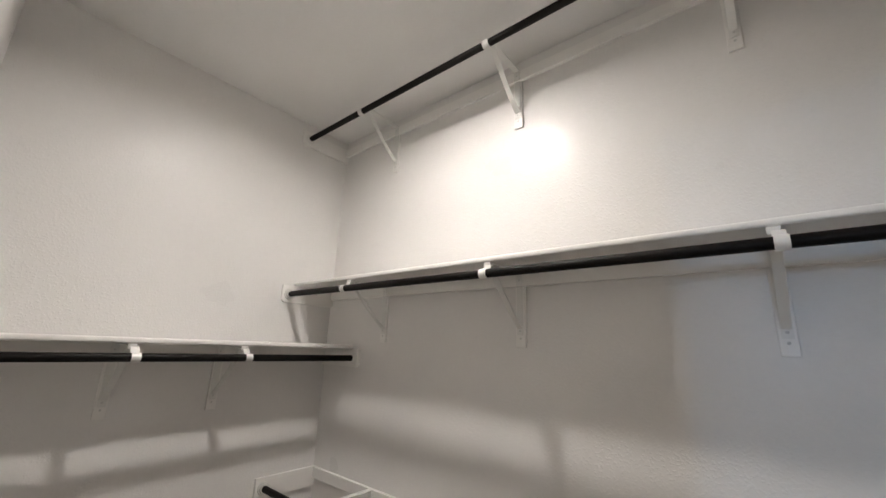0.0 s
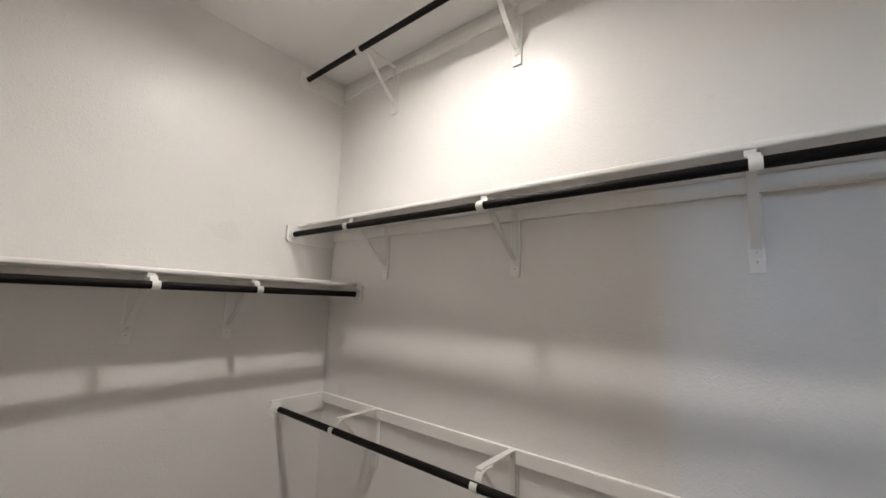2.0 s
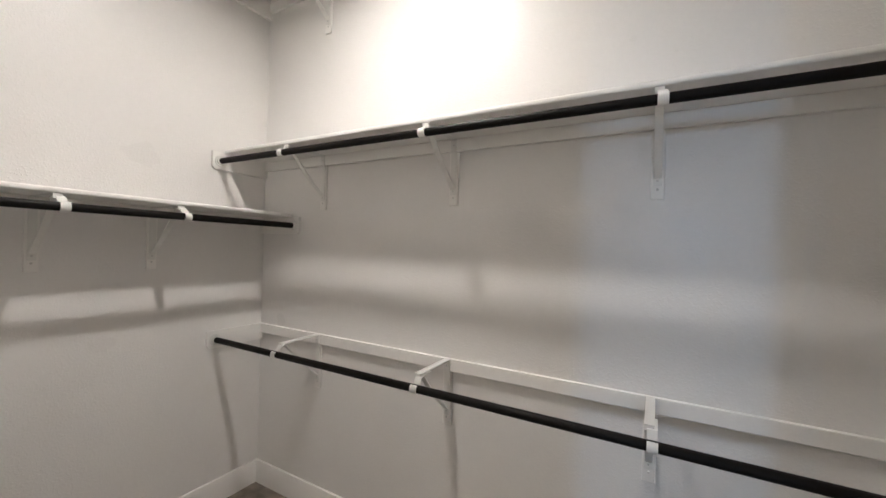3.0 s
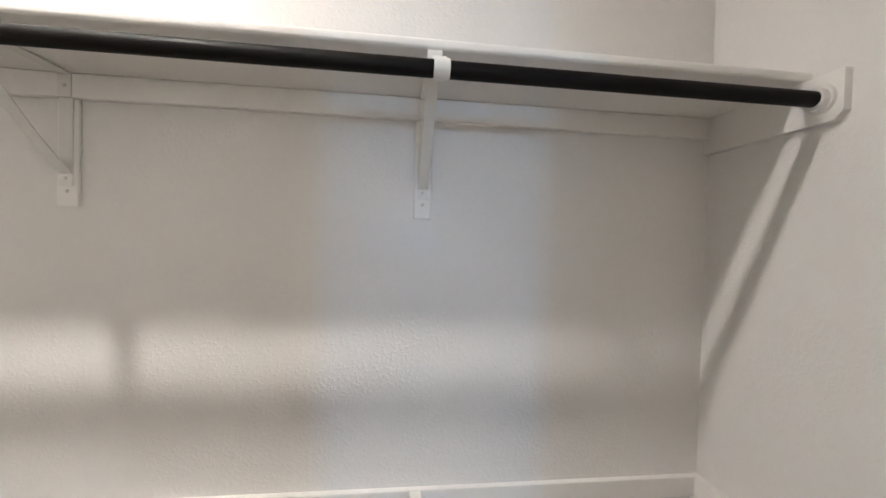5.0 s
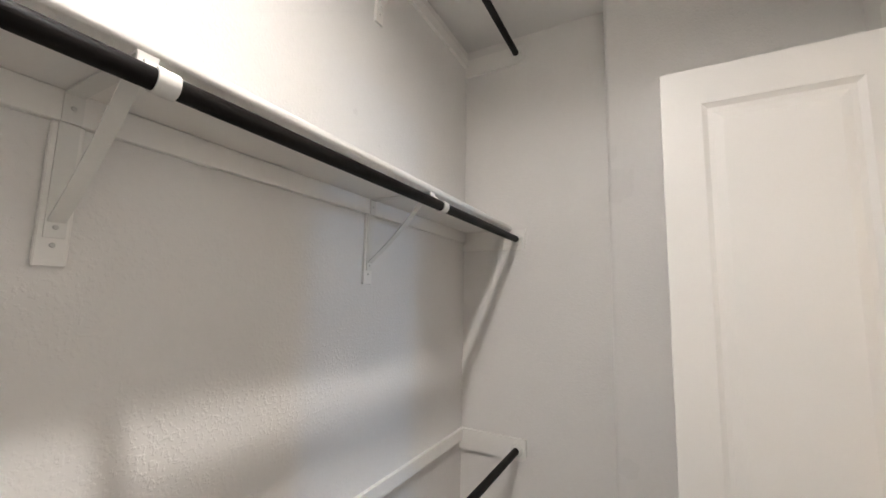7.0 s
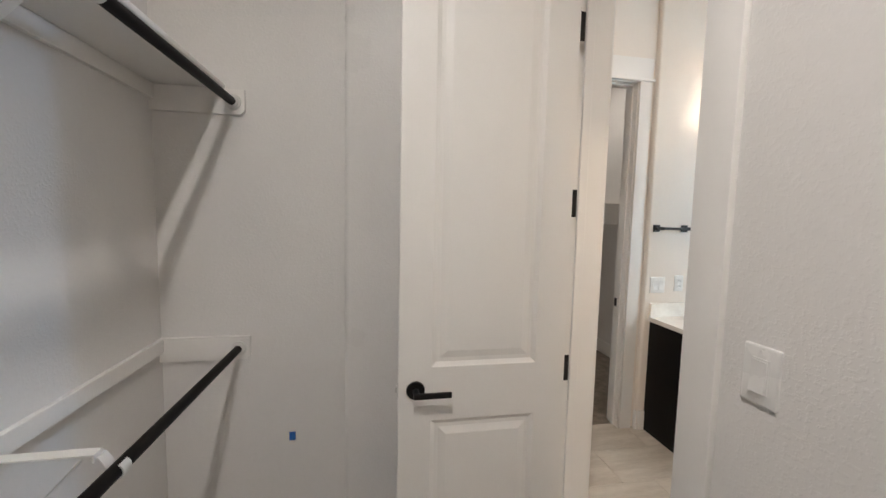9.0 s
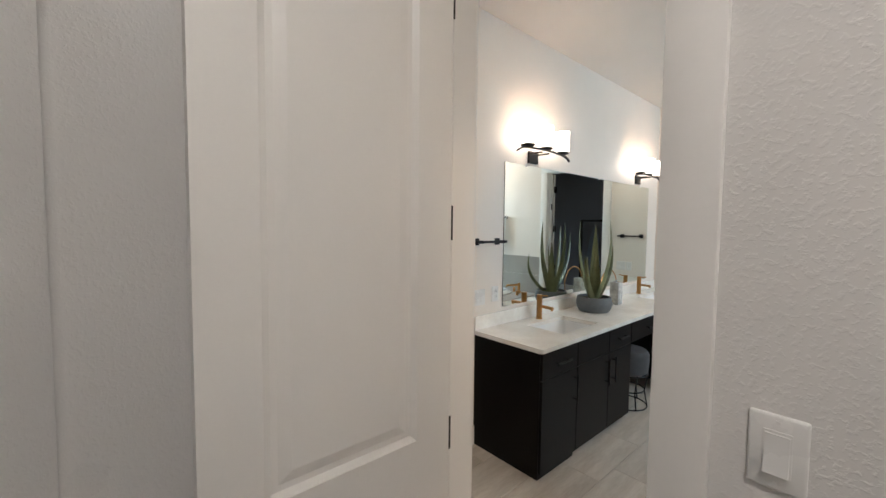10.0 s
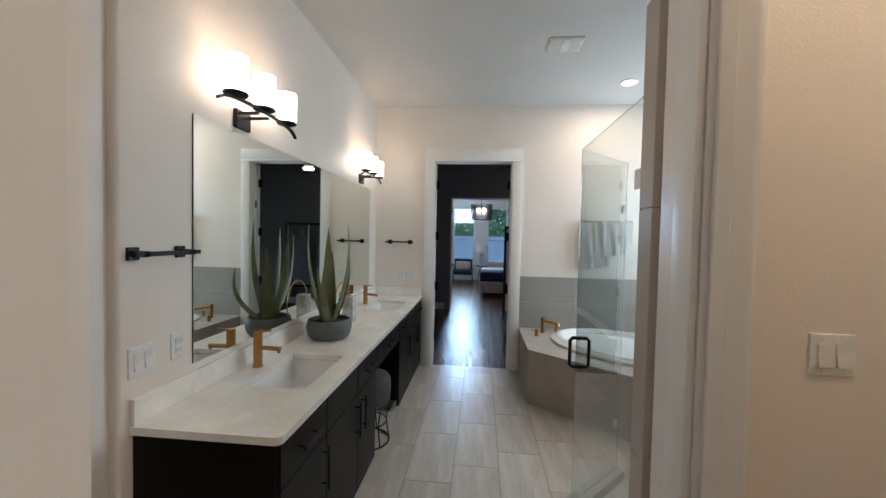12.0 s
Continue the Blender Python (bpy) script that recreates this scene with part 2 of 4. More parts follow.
# ---- plan ----
CW, CE, CN, CS = -2.045, 0.928, 2.088, 0.515     # closet walls
BS_N = 0.37                                       # bath side of the closet's door wall
BUMP_X, BUMP_Y = 0.83, 1.353
D1_W, D1_E, DOOR_H = -0.02, 0.582, 2.44           # closet doorway
BE, BSOUTH = 1.597, -3.94                         # vanity wall, far bath wall
VCORNER = -0.645
TW_E, TW_W = -0.12, -0.215                        # wall with the toilet doorway
TJ, TS = -0.29, -0.55                             # its south jamb, the toilet room's south wall
FD_W, FD_E, FD_H = 0.0, 0.893, 2.415              # far doorway
BW = -2.3                                         # wall beside the tub
HALL_S = -7.56
WIN_S = -13.4

# ---- large structure ----
T = 0.12
structure("floor_closet", B(CW - T, CE + T, 0.43, CN + T, -0.1, 0.0), CARPET, "beige looped carpet on the closet floor")
structure("wall_closet_north", B(CW - T, CE + T, CN, CN + T, 0, 3.2), WALL)
structure("wall_closet_west", B(CW - T, CW, BS_N, CN, 0, 3.2), WALL)
wall = B(CE, CE + T, BUMP_Y - 0.01, CN, 0, 3.2)
box(wall, BUMP_X, CE + T, CS, BUMP_Y, 0, 3.2, 0.02, 4, lambda c, d: upright(c, d) and c.x < BUMP_X + 0.01 and c.y > 1.0)
structure("wall_closet_east", wall, WALL)
JB = 0.018
wall = B(CW, D1_W - JB, BS_N, CS, 0, 3.2)
box(wall, D1_E + JB, 4.2, BS_N, CS, 0, 3.2)
box(wall, D1_W - JB, D1_E + JB, BS_N, CS, DOOR_H + JB, 3.2)
structure("wall_closet_south", wall, WALL)
structure("ceiling_closet", B(CW - T, CE + T, BS_N, CN + T, CLOSET_H, CLOSET_H + 0.1), CEIL)

# bath walls
wall = B(BE, BE + 0.036, BSOUTH, VCORNER, 0, 3.2, 0.016, 4, lambda c, d: upright(c, d) and c.y > -1 and c.x < BE + 0.01)
structure("wall_bath_east", wall, BATHWALL)
VX, D2_S, D2_N = 1.635, -0.52, 0.1
wall = B(VX, VX + T, VCORNER, D2_S - JB, 0, 3.2)
box(wall, VX, VX + T, D2_N + JB, BS_N, 0, 3.2)
box(wall, VX, VX + T, D2_S - JB, D2_N + JB, DOOR_H + JB, 3.2)
structure("wall_vestibule_east", wall, BATHWALL)
wall = B(BW - T, FD_W - JB, BSOUTH - T, BSOUTH, 0, 3.2)
box(wall, FD_E + JB, BE + T, BSOUTH - T, BSOUTH, 0, 3.2)
box(wall, FD_W - JB, FD_E + JB, BSOUTH - T, BSOUTH, FD_H + JB, 3.2)
structure("wall_bath_south", wall, BATHWALL)
WY0, WY1, WZ0, WZ1 = -3.85, -2.75, 1.25, 2.45
wall = B(BW - T, BW, BSOUTH, WY0, 0, 3.2)
box(wall, BW - T, BW, WY1, BS_N, 0, 3.2)
box(wall, BW - T, BW, WY0, WY1, 0, WZ0)
box(wall, BW - T, BW, WY0, WY1, WZ1, 3.2)
structure("wall_bath_west", wall, BATHWALL)
wall = B(TW_W, TW_E, -0.49, TJ - JB, 0, 3.2, 0.012, 3, lambda c, d: upright(c, d) and c.x > TW_E - 0.01 and c.y < -0.4)
box(wall, TW_W, TW_E, TJ - JB, BS_N, DOOR_H + JB, 3.2)
box(wall, TW_W, TW_E, BS_N - 0.035, BS_N, 0, DOOR_H + JB)
structure("wall_toilet_east", wall, BATHWALL)
structure("wall_toilet_south", B(BW, TW_W, -0.698, TS, 0, 3.2), BATHWALL)
structure("ceiling_bath", B(BW - T, 3.2, BSOUTH - T, BS_N, BATH_H, BATH_H + 0.1), BATHCEIL)

# shower end wall, tiled
pier = thing("shower_pier", (0, 0, 0), "beige tiled end wall of the shower with a narrow edge", "shower wall")
tagged(pier, kind="structure")
for z0, z1 in ((0, 0.85), (0.853, 1.65), (1.653, 2.33)):
    part("tile", B(-0.3, -0.19, -0.8, -0.7, z0, z1, 0.002), SHOWERTILE, pier)
    part("tile", B(BW, -0.303, -0.725, -0.7, z0, z1, 0.002), SHOWERTILE, pier)
structure("wall_toilet_corner", B(-0.3, TW_W, TS - 0.001, -0.49, 0, 3.2), BATHWALL)

# rooms beyond the far doorway
HW, HE = -3.2, 2.6
OP_W, OP_E, OP_H = -0.216, 0.963, 2.35
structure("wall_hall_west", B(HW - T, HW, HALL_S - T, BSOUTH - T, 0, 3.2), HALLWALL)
structure("wall_bedroom_west", B(HW - T, HW, WIN_S, HALL_S - T, 0, 3.2), BATHWALL)
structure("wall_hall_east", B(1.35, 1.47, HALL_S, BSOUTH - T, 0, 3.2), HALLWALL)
structure("wall_bedroom_east", B(HE, HE + T, WIN_S, HALL_S - T, 0, 3.2), BATHWALL)
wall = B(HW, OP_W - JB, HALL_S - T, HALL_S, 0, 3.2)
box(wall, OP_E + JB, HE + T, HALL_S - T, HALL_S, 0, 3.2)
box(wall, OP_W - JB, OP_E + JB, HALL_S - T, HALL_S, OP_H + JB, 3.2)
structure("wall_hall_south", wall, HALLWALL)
WINS = [(0.56, 1.34), (-0.72, 0.11)]
WB, WT = 0.62, 2.6
wall = B(HW, WINS[1][0], WIN_S - T, WIN_S, 0, 3.2)
box(wall, WINS[1][1], WINS[0][0], WIN_S - T, WIN_S, 0, 3.2)
box(wall, WINS[0][1], HE, WIN_S - T, WIN_S, 0, 3.2)
for x0, x1 in WINS:
    box(wall, x0, x1, WIN_S - T, WIN_S, 0, WB)
    box(wall, x0, x1, WIN_S - T, WIN_S, WT, 3.2)
structure("wall_bedroom_south", wall, BATHWALL)
structure("ceiling_hall", B(HW - T, HE + T, WIN_S - T, BSOUTH - T, 3.06, 3.16), CEIL)
# second closet behind the vestibule's east wall
structure("floor_second_closet", B(VX + 0.06, 4.1, -1.34, BS_N, -0.1, 0.0005), CARPET)
structure("wall_second_closet_south", B(VX + T, 4.1, -1.46, -1.34, 0, 3.2), WALL)
structure("wall_second_closet_west", B(VX, VX + T, -1.34, VCORNER - 0.001, 0, 3.2), WALL)
structure("wall_second_closet_east", B(4.1, 4.2, -1.34, BS_N, 0, 3.2), WALL)
structure("ceiling_second_closet", B(VX + T, 4.1, -1.46, BS_N, 3.06, 3.16), CEIL)


# ---- doorways and doors ----
def door_trim(m, w, h, d, near=True, far=True, cw=0.095, stop=0.05, label="white painted door frame with flat casing"):
    """Local x across the opening, y through the wall from the near face."""
    root = new("door_trim")
    root.matrix_world = m
    tagged(root, label, kind="structure")
    for x0, x1 in ((-JB, 0), (w, w + JB)):
        part("jamb", B(x0, x1, 0.001, d - 0.001, 0, h + JB), TRIM, root)
    part("jamb", B(0, w, 0.001, d - 0.001, h, h + JB), TRIM, root)
    for x0, x1 in ((0, 0.011), (w - 0.011, w)):
        part("door_stop", B(x0, x1, stop, stop + 0.034, 0, h - 0.011, 0.002), TRIM, root)
    part("door_stop", B(0, w, stop, stop + 0.034, h - 0.011, h, 0.002), TRIM, root)
    for on, y0, y1 in ((near, -0.018, 0), (far, d, d + 0.018)):
        if on:
            for x0, x1 in ((-0.006 - cw, -0.006), (w + 0.006, w + 0.006 + cw)):
                part("casing", B(x0, x1, y0, y1, 0, h + 0.006, 0.0025, 2), TRIM, root)
            g = 0.006 if y0 < 0 else -0.006
            lo, hi = min(y0, y0 - g), max(y1, y1 - g)
            part("head_fillet", B(-0.02 - cw, w + 0.02 + cw, lo - 0.006, hi + 0.006, h + 0.006, h + 0.022, 0.003, 2), TRIM, root)
            part("head_casing", B(-0.006 - cw, w + 0.006 + cw, lo, hi, h + 0.022, h + 0.155, 0.003, 2), TRIM, root)
    return root


def door_leaf(name, m, w, h, label, hinges=4, latch=True):
    """Local x from the hinge, y through the leaf (0 to 35 mm)."""
    root = new(name)
    root.matrix_world = m
    tagged(root, label, kind="structure")
    st, bot, lock0, lock1, top = 0.115, 0.2, 0.79, 0.985, 0.125
    bm = bmesh.new()
    th = 0.035
    box(bm, 0, st, 0, th, 0.012, h), box(bm, w - st, w, 0, th, 0.012, h)
    for z0, z1 in ((0.012, bot), (lock0, lock1), (h - top, h)):
        box(bm, st, w - st, 0, th, z0, z1)
    part("leaf", bm, TRIM, root)
    for z0, z1 in ((bot, lock0), (lock1, h - top)):
        bm = bmesh.new()
        for face in (0, 1):
            rings = []
            for inset, depth in ((0, 0), (0.004, 0.003), (0.016, 0.0105), (0.03, 0.0105), (0.056, 0.0035)):
                y = depth if face == 0 else th - depth
                rings.append([bm.verts.new(c) for c in ((st + inset, y, z0 + inset), (w - st - inset, y, z0 + inset), (w - st - inset, y, z1 - inset), (st + inset, y, z1 - inset))])
            for a, b in zip(rings, rings[1:]):
                for j in range(4):
                    bm.faces.new((a[j], a[(j + 1) % 4], b[(j + 1) % 4], b[j]))
            bm.faces.new(rings[-1])
        part("panel", bm, TRIM, root, smooth=None)
    zh, xh = 0.905, w - 0.06
    for y0, s in ((th, 1), (0, -1)):
        bm = cyl(bmesh.new(), (xh, y0, zh), (xh, y0 + s * 0.009, zh), 0.033, 0.031, 32)
        cyl(bm, (xh, y0 + s * 0.009, zh), (xh, y0 + s * 0.05, zh), 0.011, seg=20)
        handle = part("lever_handle", bm, BLACK, root, "matte black lever handle with a round rose")
        part("lever", B(xh - 0.12, xh + 0.012, y0 + s * 0.042, y0 + s * 0.054, zh - 0.011, zh + 0.009, 0.003, 2), BLACK, handle)
    if latch:
        part("latch", B(w, w + 0.009, 0.012, 0.024, zh - 0.012, zh + 0.012, 0.003), SCREW, root, "steel latch bolt")
        part("latch_plate", B(w - 0.001, w + 0.0015, 0.006, 0.03, zh - 0.03, zh + 0.03), SCREW, root)
    for i in range(hinges):
        z = 0.32 + i * (h - 0.235 - 0.32) / (hinges - 1)
        bm = cyl(bmesh.new(), (-0.004, -0.003, z - 0.05), (-0.004, -0.003, z + 0.05), 0.0065, seg=12)
        box(bm, -0.0025, 0.0005, -0.002, th - 0.004, z - 0.05, z + 0.05)
        box(bm, -0.033, -0.003, 0.0045, 0.007, z - 0.05, z + 0.05)
        part("hinge", bm, BLACK, root, "black butt hinge")
    return root


# closet doorway: near face is the bath side
door_trim(pose(D1_W, BS_N, 0), D1_E - D1_W, DOOR_H, CS - BS_N, cw=0.09, stop=0.07)
strike = B(D1_W - 0.0005, D1_W + 0.002, 0.475, 0.51, 0.875, 0.935)
structure("strike_plate_closet", strike, BLACK)
door_leaf("door_1", pose(0.545, CS + 0.018, 0, 0, 0, 90), 0.617, DOOR_H - 0.008, "white two-panel door standing open with black lever and hinges")
# toilet doorway: opening runs north from the south jamb
door_trim(pose(TW_E, TJ, 0, 0, 0, 90), BS_N - 0.035 - JB - TJ, DOOR_H, TW_E - TW_W, cw=0.085, stop=0.016)
bm = B(-0.0, 0.03, 0.0, 0.0025, -0.03, 0.03, 0.002)
structure("strike_plate_toilet", bm, BLACK)
bpy.data.objects["strike_plate_toilet"].matrix_world = pose(TW_W + 0.012, TJ, 0.875)
# far doorway and leaf swung into the hall
door_trim(pose(FD_W, BSOUTH - T, 0), FD_E - FD_W, FD_H, T, cw=0.11, stop=0.05)
door_leaf("door_2", pose(FD_E - 0.004, BSOUTH - T - 0.075, 0, 0, 0, -6), 0.44, FD_H - 0.006, "white two-panel door folded back into the hall", latch=False)
door_leaf("door_3", pose(FD_W + 0.004, BSOUTH - T - 0.075, 0, 0, 0, -174) @ Matrix.Diagonal((1, -1, 1, 1)), 0.44, FD_H - 0.006, "white two-panel door folded back into the hall", latch=False)
for x in (FD_W, FD_E):
    for z in (0.3, 1.1, 1.9):
        structure("hinge_plate", B(x - 0.002, x + 0.002, BSOUTH - T - 0.006, BSOUTH - T + 0.028, z - 0.045, z + 0.045), BLACK, "black butt hinge on the far door jamb")
# second closet's doorway
door_trim(pose(VX + T, D2_S, 0, 0, 0, 90), D2_N - D2_S, DOOR_H, T, cw=0.09, stop=0.045)
structure("strike_plate_second_closet", B(VX + T - 0.036, VX + T - 0.004, D2_S - 0.0005, D2_S + 0.002, 0.88, 0.94), BLACK)
# double doorway to the bedroom
door_trim(pose(OP_W, HALL_S - T, 0), OP_E - OP_W, OP_H, T, far=False, stop=0.05)
door_leaf("door_4", pose(OP_E - 0.004, HALL_S - T - 0.02, 0, 0, 0, -88), 0.58, OP_H - 0.006, "white two-panel door folded back into the bedroom", latch=False)
door_leaf("door_5", pose(OP_W + 0.004, HALL_S - T - 0.02, 0, 0, 0, -92) @ Matrix.Diagonal((1, -1, 1, 1)), 0.58, OP_H - 0.006, "white two-panel door folded back into the bedroom", latch=False)


# ---- baseboards ----
def baseboard(x0, x1, y0, y1):
    side = lambda c, d: c.z > 0.1 and not upright(c, d)
    structure("baseboard", B(x0, x1, y0, y1, 0, 0.14, 0.004, 2, side), TRIM, "white painted baseboard")


baseboard(CW + 0.014, CE - 0.014, CN - 0.014, CN)
baseboard(CW, CW + 0.014, CS + 0.014, CN)
baseboard(CE - 0.014, CE, BUMP_Y, CN)
baseboard(BUMP_X - 0.014, BUMP_X, CS, BUMP_Y - 0.02)
baseboard(CW + 0.014, D1_W - 0.12, CS, CS + 0.014)
baseboard(BE - 0.014, BE, -0.698, VCORNER - 0.005)
baseboard(BE, VX - 0.02, VCORNER, VCORNER + 0.014)
baseboard(FD_E + 0.12, 1.02, BSOUTH, BSOUTH + 0.014)
baseboard(TW_E, TW_E + 0.014, -0.48, TJ - 0.11)
baseboard(HW, OP_W - 0.12, HALL_S, HALL_S + 0.014)
baseboard(OP_E + 0.12, 1.35, HALL_S, HALL_S + 0.014)
baseboard(1.336, 1.35, HALL_S + 0.02, BSOUTH - 0.14)
baseboard(HW, HE, WIN_S, WIN_S + 0.014)
baseboard(VX + T, 4.1, -1.34, -1.326)

# ---- closet fittings ----
ROD_R = 0.016


def bracket(m, group):
    """Local y runs out from the wall, z = 0 is the top of the arm."""
    root = new("shelf_bracket")
    root.matrix_world = m
    tagged(root, "white painted steel shelf and rod bracket screwed to the wall", "bracket", group)
    part("backing_strip", B(-0.022, 0.022, 0.0, 0.012, -0.304, -0.0565, 0.002), SHELF, root, "narrow painted wooden strip")
    bm = B(-0.014, 0.014, 0.0121, 0.0165, -0.256, -0.0565)
    box(bm, -0.014, 0.014, 0.0185, 0.022, -0.0565, -0.006)
    part("plate", bm, STEEL, root)
    bm = B(-0.014, 0.014, 0.019, 0.268, -0.005, -0.0012)
    box(bm, -0.0135, 0.0135, 0.264, 0.2685, -0.02, -0.0015)
    part("arm", bm, STEEL, root)
    path = [(0, 0.017 + 0.225 * u, -0.225 + 0.215 * u - 0.012 * math.sin(math.pi * u)) for u in (i / 8 for i in range(9))]
    bm, rows = bmesh.new(), []
    for _, yy, zz in path:
        rows.append([bm.verts.new(c) for c in ((-0.012, yy, zz), (0.012, yy, zz), (0.012, yy, zz - 0.005), (-0.012, yy, zz - 0.005))])
    for a, c in zip(rows, rows[1:]):
        for q in range(4):
            bm.faces.new((a[q], a[(q + 1) % 4], c[(q + 1) % 4], c[q]))
    bm.faces.new(rows[0]), bm.faces.new(rows[-1])
    part("brace", bm, STEEL, root)
    saddle = [(0.2, -0.0052), (0.245, -0.0056), (0.272, -0.013), (0.2835, -0.033), (0.2845, -0.042)]
    bm, rows = bmesh.new(), []
    for yy, zz in saddle:
        rows.append([bm.verts.new(c) for c in ((-0.022, yy, zz), (0.006, yy, zz), (0.006, yy - 0.001, zz - 0.0035), (-0.022, yy - 0.001, zz - 0.0035))])
    for a, c in zip(rows, rows[1:]):
        for q in range(4):
            bm.faces.new((a[q], a[(q + 1) % 4], c[(q + 1) % 4], c[q]))
    bm.faces.new(rows[0]), bm.faces.new(rows[-1])
    part("saddle", bm, STEEL, root, "bent steel strip that runs into the hook")
    bm, cy, cz, r = bmesh.new(), 0.299, -0.05, ROD_R + 0.0006
    ring = []
    for i in range(15):
        a = radians(-215 + 275 * i / 14)
        ring.append([bm.verts.new((sx, cy + rr * math.cos(a), cz + rr * math.sin(a))) for sx, rr in ((-0.024, r), (0.005, r), (0.005, r + 0.003), (-0.024, r + 0.003))])
    for a, b in zip(ring, ring[1:]):
        for j in range(4):
            bm.faces.new((a[j], a[(j + 1) % 4], b[(j + 1) % 4], b[j]))
    bm.faces.new(ring[0]), bm.faces.new(ring[-1])
    part("hook", bm, STEEL, root, "curved white hook round the rod")
    for y, z, d in ((0.0165, -0.238, 1), (0.012, -0.268, 1), (0.022, -0.03, 1)):
        part("screw", cyl(bmesh.new(), (0, y, z), (0, y + 0.002, z), 0.0045, 0.003, 10), SCREW, root)
    return root


def rod(name, a, b, label):
    root = thing(name, a, label, "closet rod")
    d = Vector(b) - Vector(a)
    part("bar", cyl(bmesh.new(), d * 0.004, d * 0.996, ROD_R, seg=28), ROD, root)
    for p, s in ((Vector(), 1), (d, -1)):
        u = d.normalized() * s
        bm = cyl(bmesh.new(), p, p + u * 0.006, 0.031, 0.029, 28)
        cyl(bm, p + u * 0.006, p + u * 0.018, 0.0235, 0.0225, 28)
        part("socket", bm, STEEL, root, "white plastic rod socket")
    return root


CL = 0.018


def cleats(z):
    """Cleat along the north wall with a chamfered end board on each side wall."""
    h, e = 0.056, 0.098
    side = lambda c, d: c.y < 1.78 and abs(d.x) > 0.5 * d.length and c.z < z - 0.05
    solid("wall_cleat", B(CW + CL, CE - CL, CN - CL, CN, z - h, z, 0.002), SHELF, "white painted wooden cleat along the closet wall", "cleat", "closet cleats")
    for x0, x1 in ((CW, CW + CL), (CE - CL, CE)):
        solid("end_cleat", B(x0, x1, 1.747, CN, z - e, z, 0.016, 1, side), SHELF, "white painted end cleat with a clipped corner", "cleat", "closet cleats")


NX = (-1.523, -0.695, 0.122)
for z in (0.996, 1.998, 2.991):
    cleats(z)
    for x in NX:
        bracket(pose(x, CN, z, 0, 0, 180), "closet brackets")
    rod("closet_rod", (CW + CL, CN - 0.299, z - 0.05), (CE - CL, CN - 0.299, z - 0.05), "dark bronze metal closet rod held in white hooks")
edge = lambda c, d: c.y < 1.83 and abs(d.x) > 0.5 * d.length
solid("shelf_board", B(CW + 0.002, CE - 0.002, 1.82, CN - 0.001, 1.9985, 2.0195, 0.007, 4, edge), SHELF, "white painted wooden shelf along the long closet wall", "shelf")
ZW = 1.655
solid("wall_cleat", B(CW, CW + CL, CS, CN - CL, ZW - 0.056, ZW, 0.002), SHELF, "white painted wooden cleat along the closet wall", "cleat", "closet cleats")
ends = lambda c, d: c.x > -1.8 and c.z < ZW - 0.05 and abs(d.y) > 0.5 * d.length
solid("end_cleat", B(CW, -1.71, CN - CL, CN, ZW - 0.098, ZW, 0.016, 1, ends), SHELF, "white painted end cleat with a clipped corner", "cleat", "closet cleats")
solid("end_cleat", B(CW, -1.71, CS, CS + CL, ZW - 0.098, ZW, 0.016, 1, ends), SHELF, "white painted end cleat with a clipped corner", "cleat", "closet cleats")
edge = lambda c, d: c.x > -1.8 and abs(d.y) > 0.5 * d.length
solid("shelf_board", B(CW + 0.001, -1.777, CS + 0.002, CN - 0.002, ZW + 0.0005, ZW + 0.0215, 0.007, 4, edge), SHELF, "white painted wooden shelf on the short closet wall", "shelf")
for y in (1.055, 1.47):
    bracket(pose(CW, y, ZW, 0, 0, -90), "closet brackets")
rod("closet_rod", (CW + 0.299, CN - CL, ZW - 0.05), (CW + 0.299, CS + CL, ZW - 0.05), "dark bronze metal closet rod held in white hooks")

# closet ceiling light: slim disc
light = thing("ceiling_light", (LAMP_X, LAMP_Y, CLOSET_H), "slim round white ceiling light, switched on", "ceiling light")
part("diffuser", cyl(bmesh.new(), (0, 0, -0.02), (0, 0, -0.006), 0.078, seg=40), LED, light, "glowing round diffuser")
part("trim_ring", lathe(bmesh.new(), [(0.079, 0), (0.105, 0), (0.1, -0.016), (0.083, -0.021), (0.079, -0.016), (0.079, 0)], seg=40), STEEL, light)


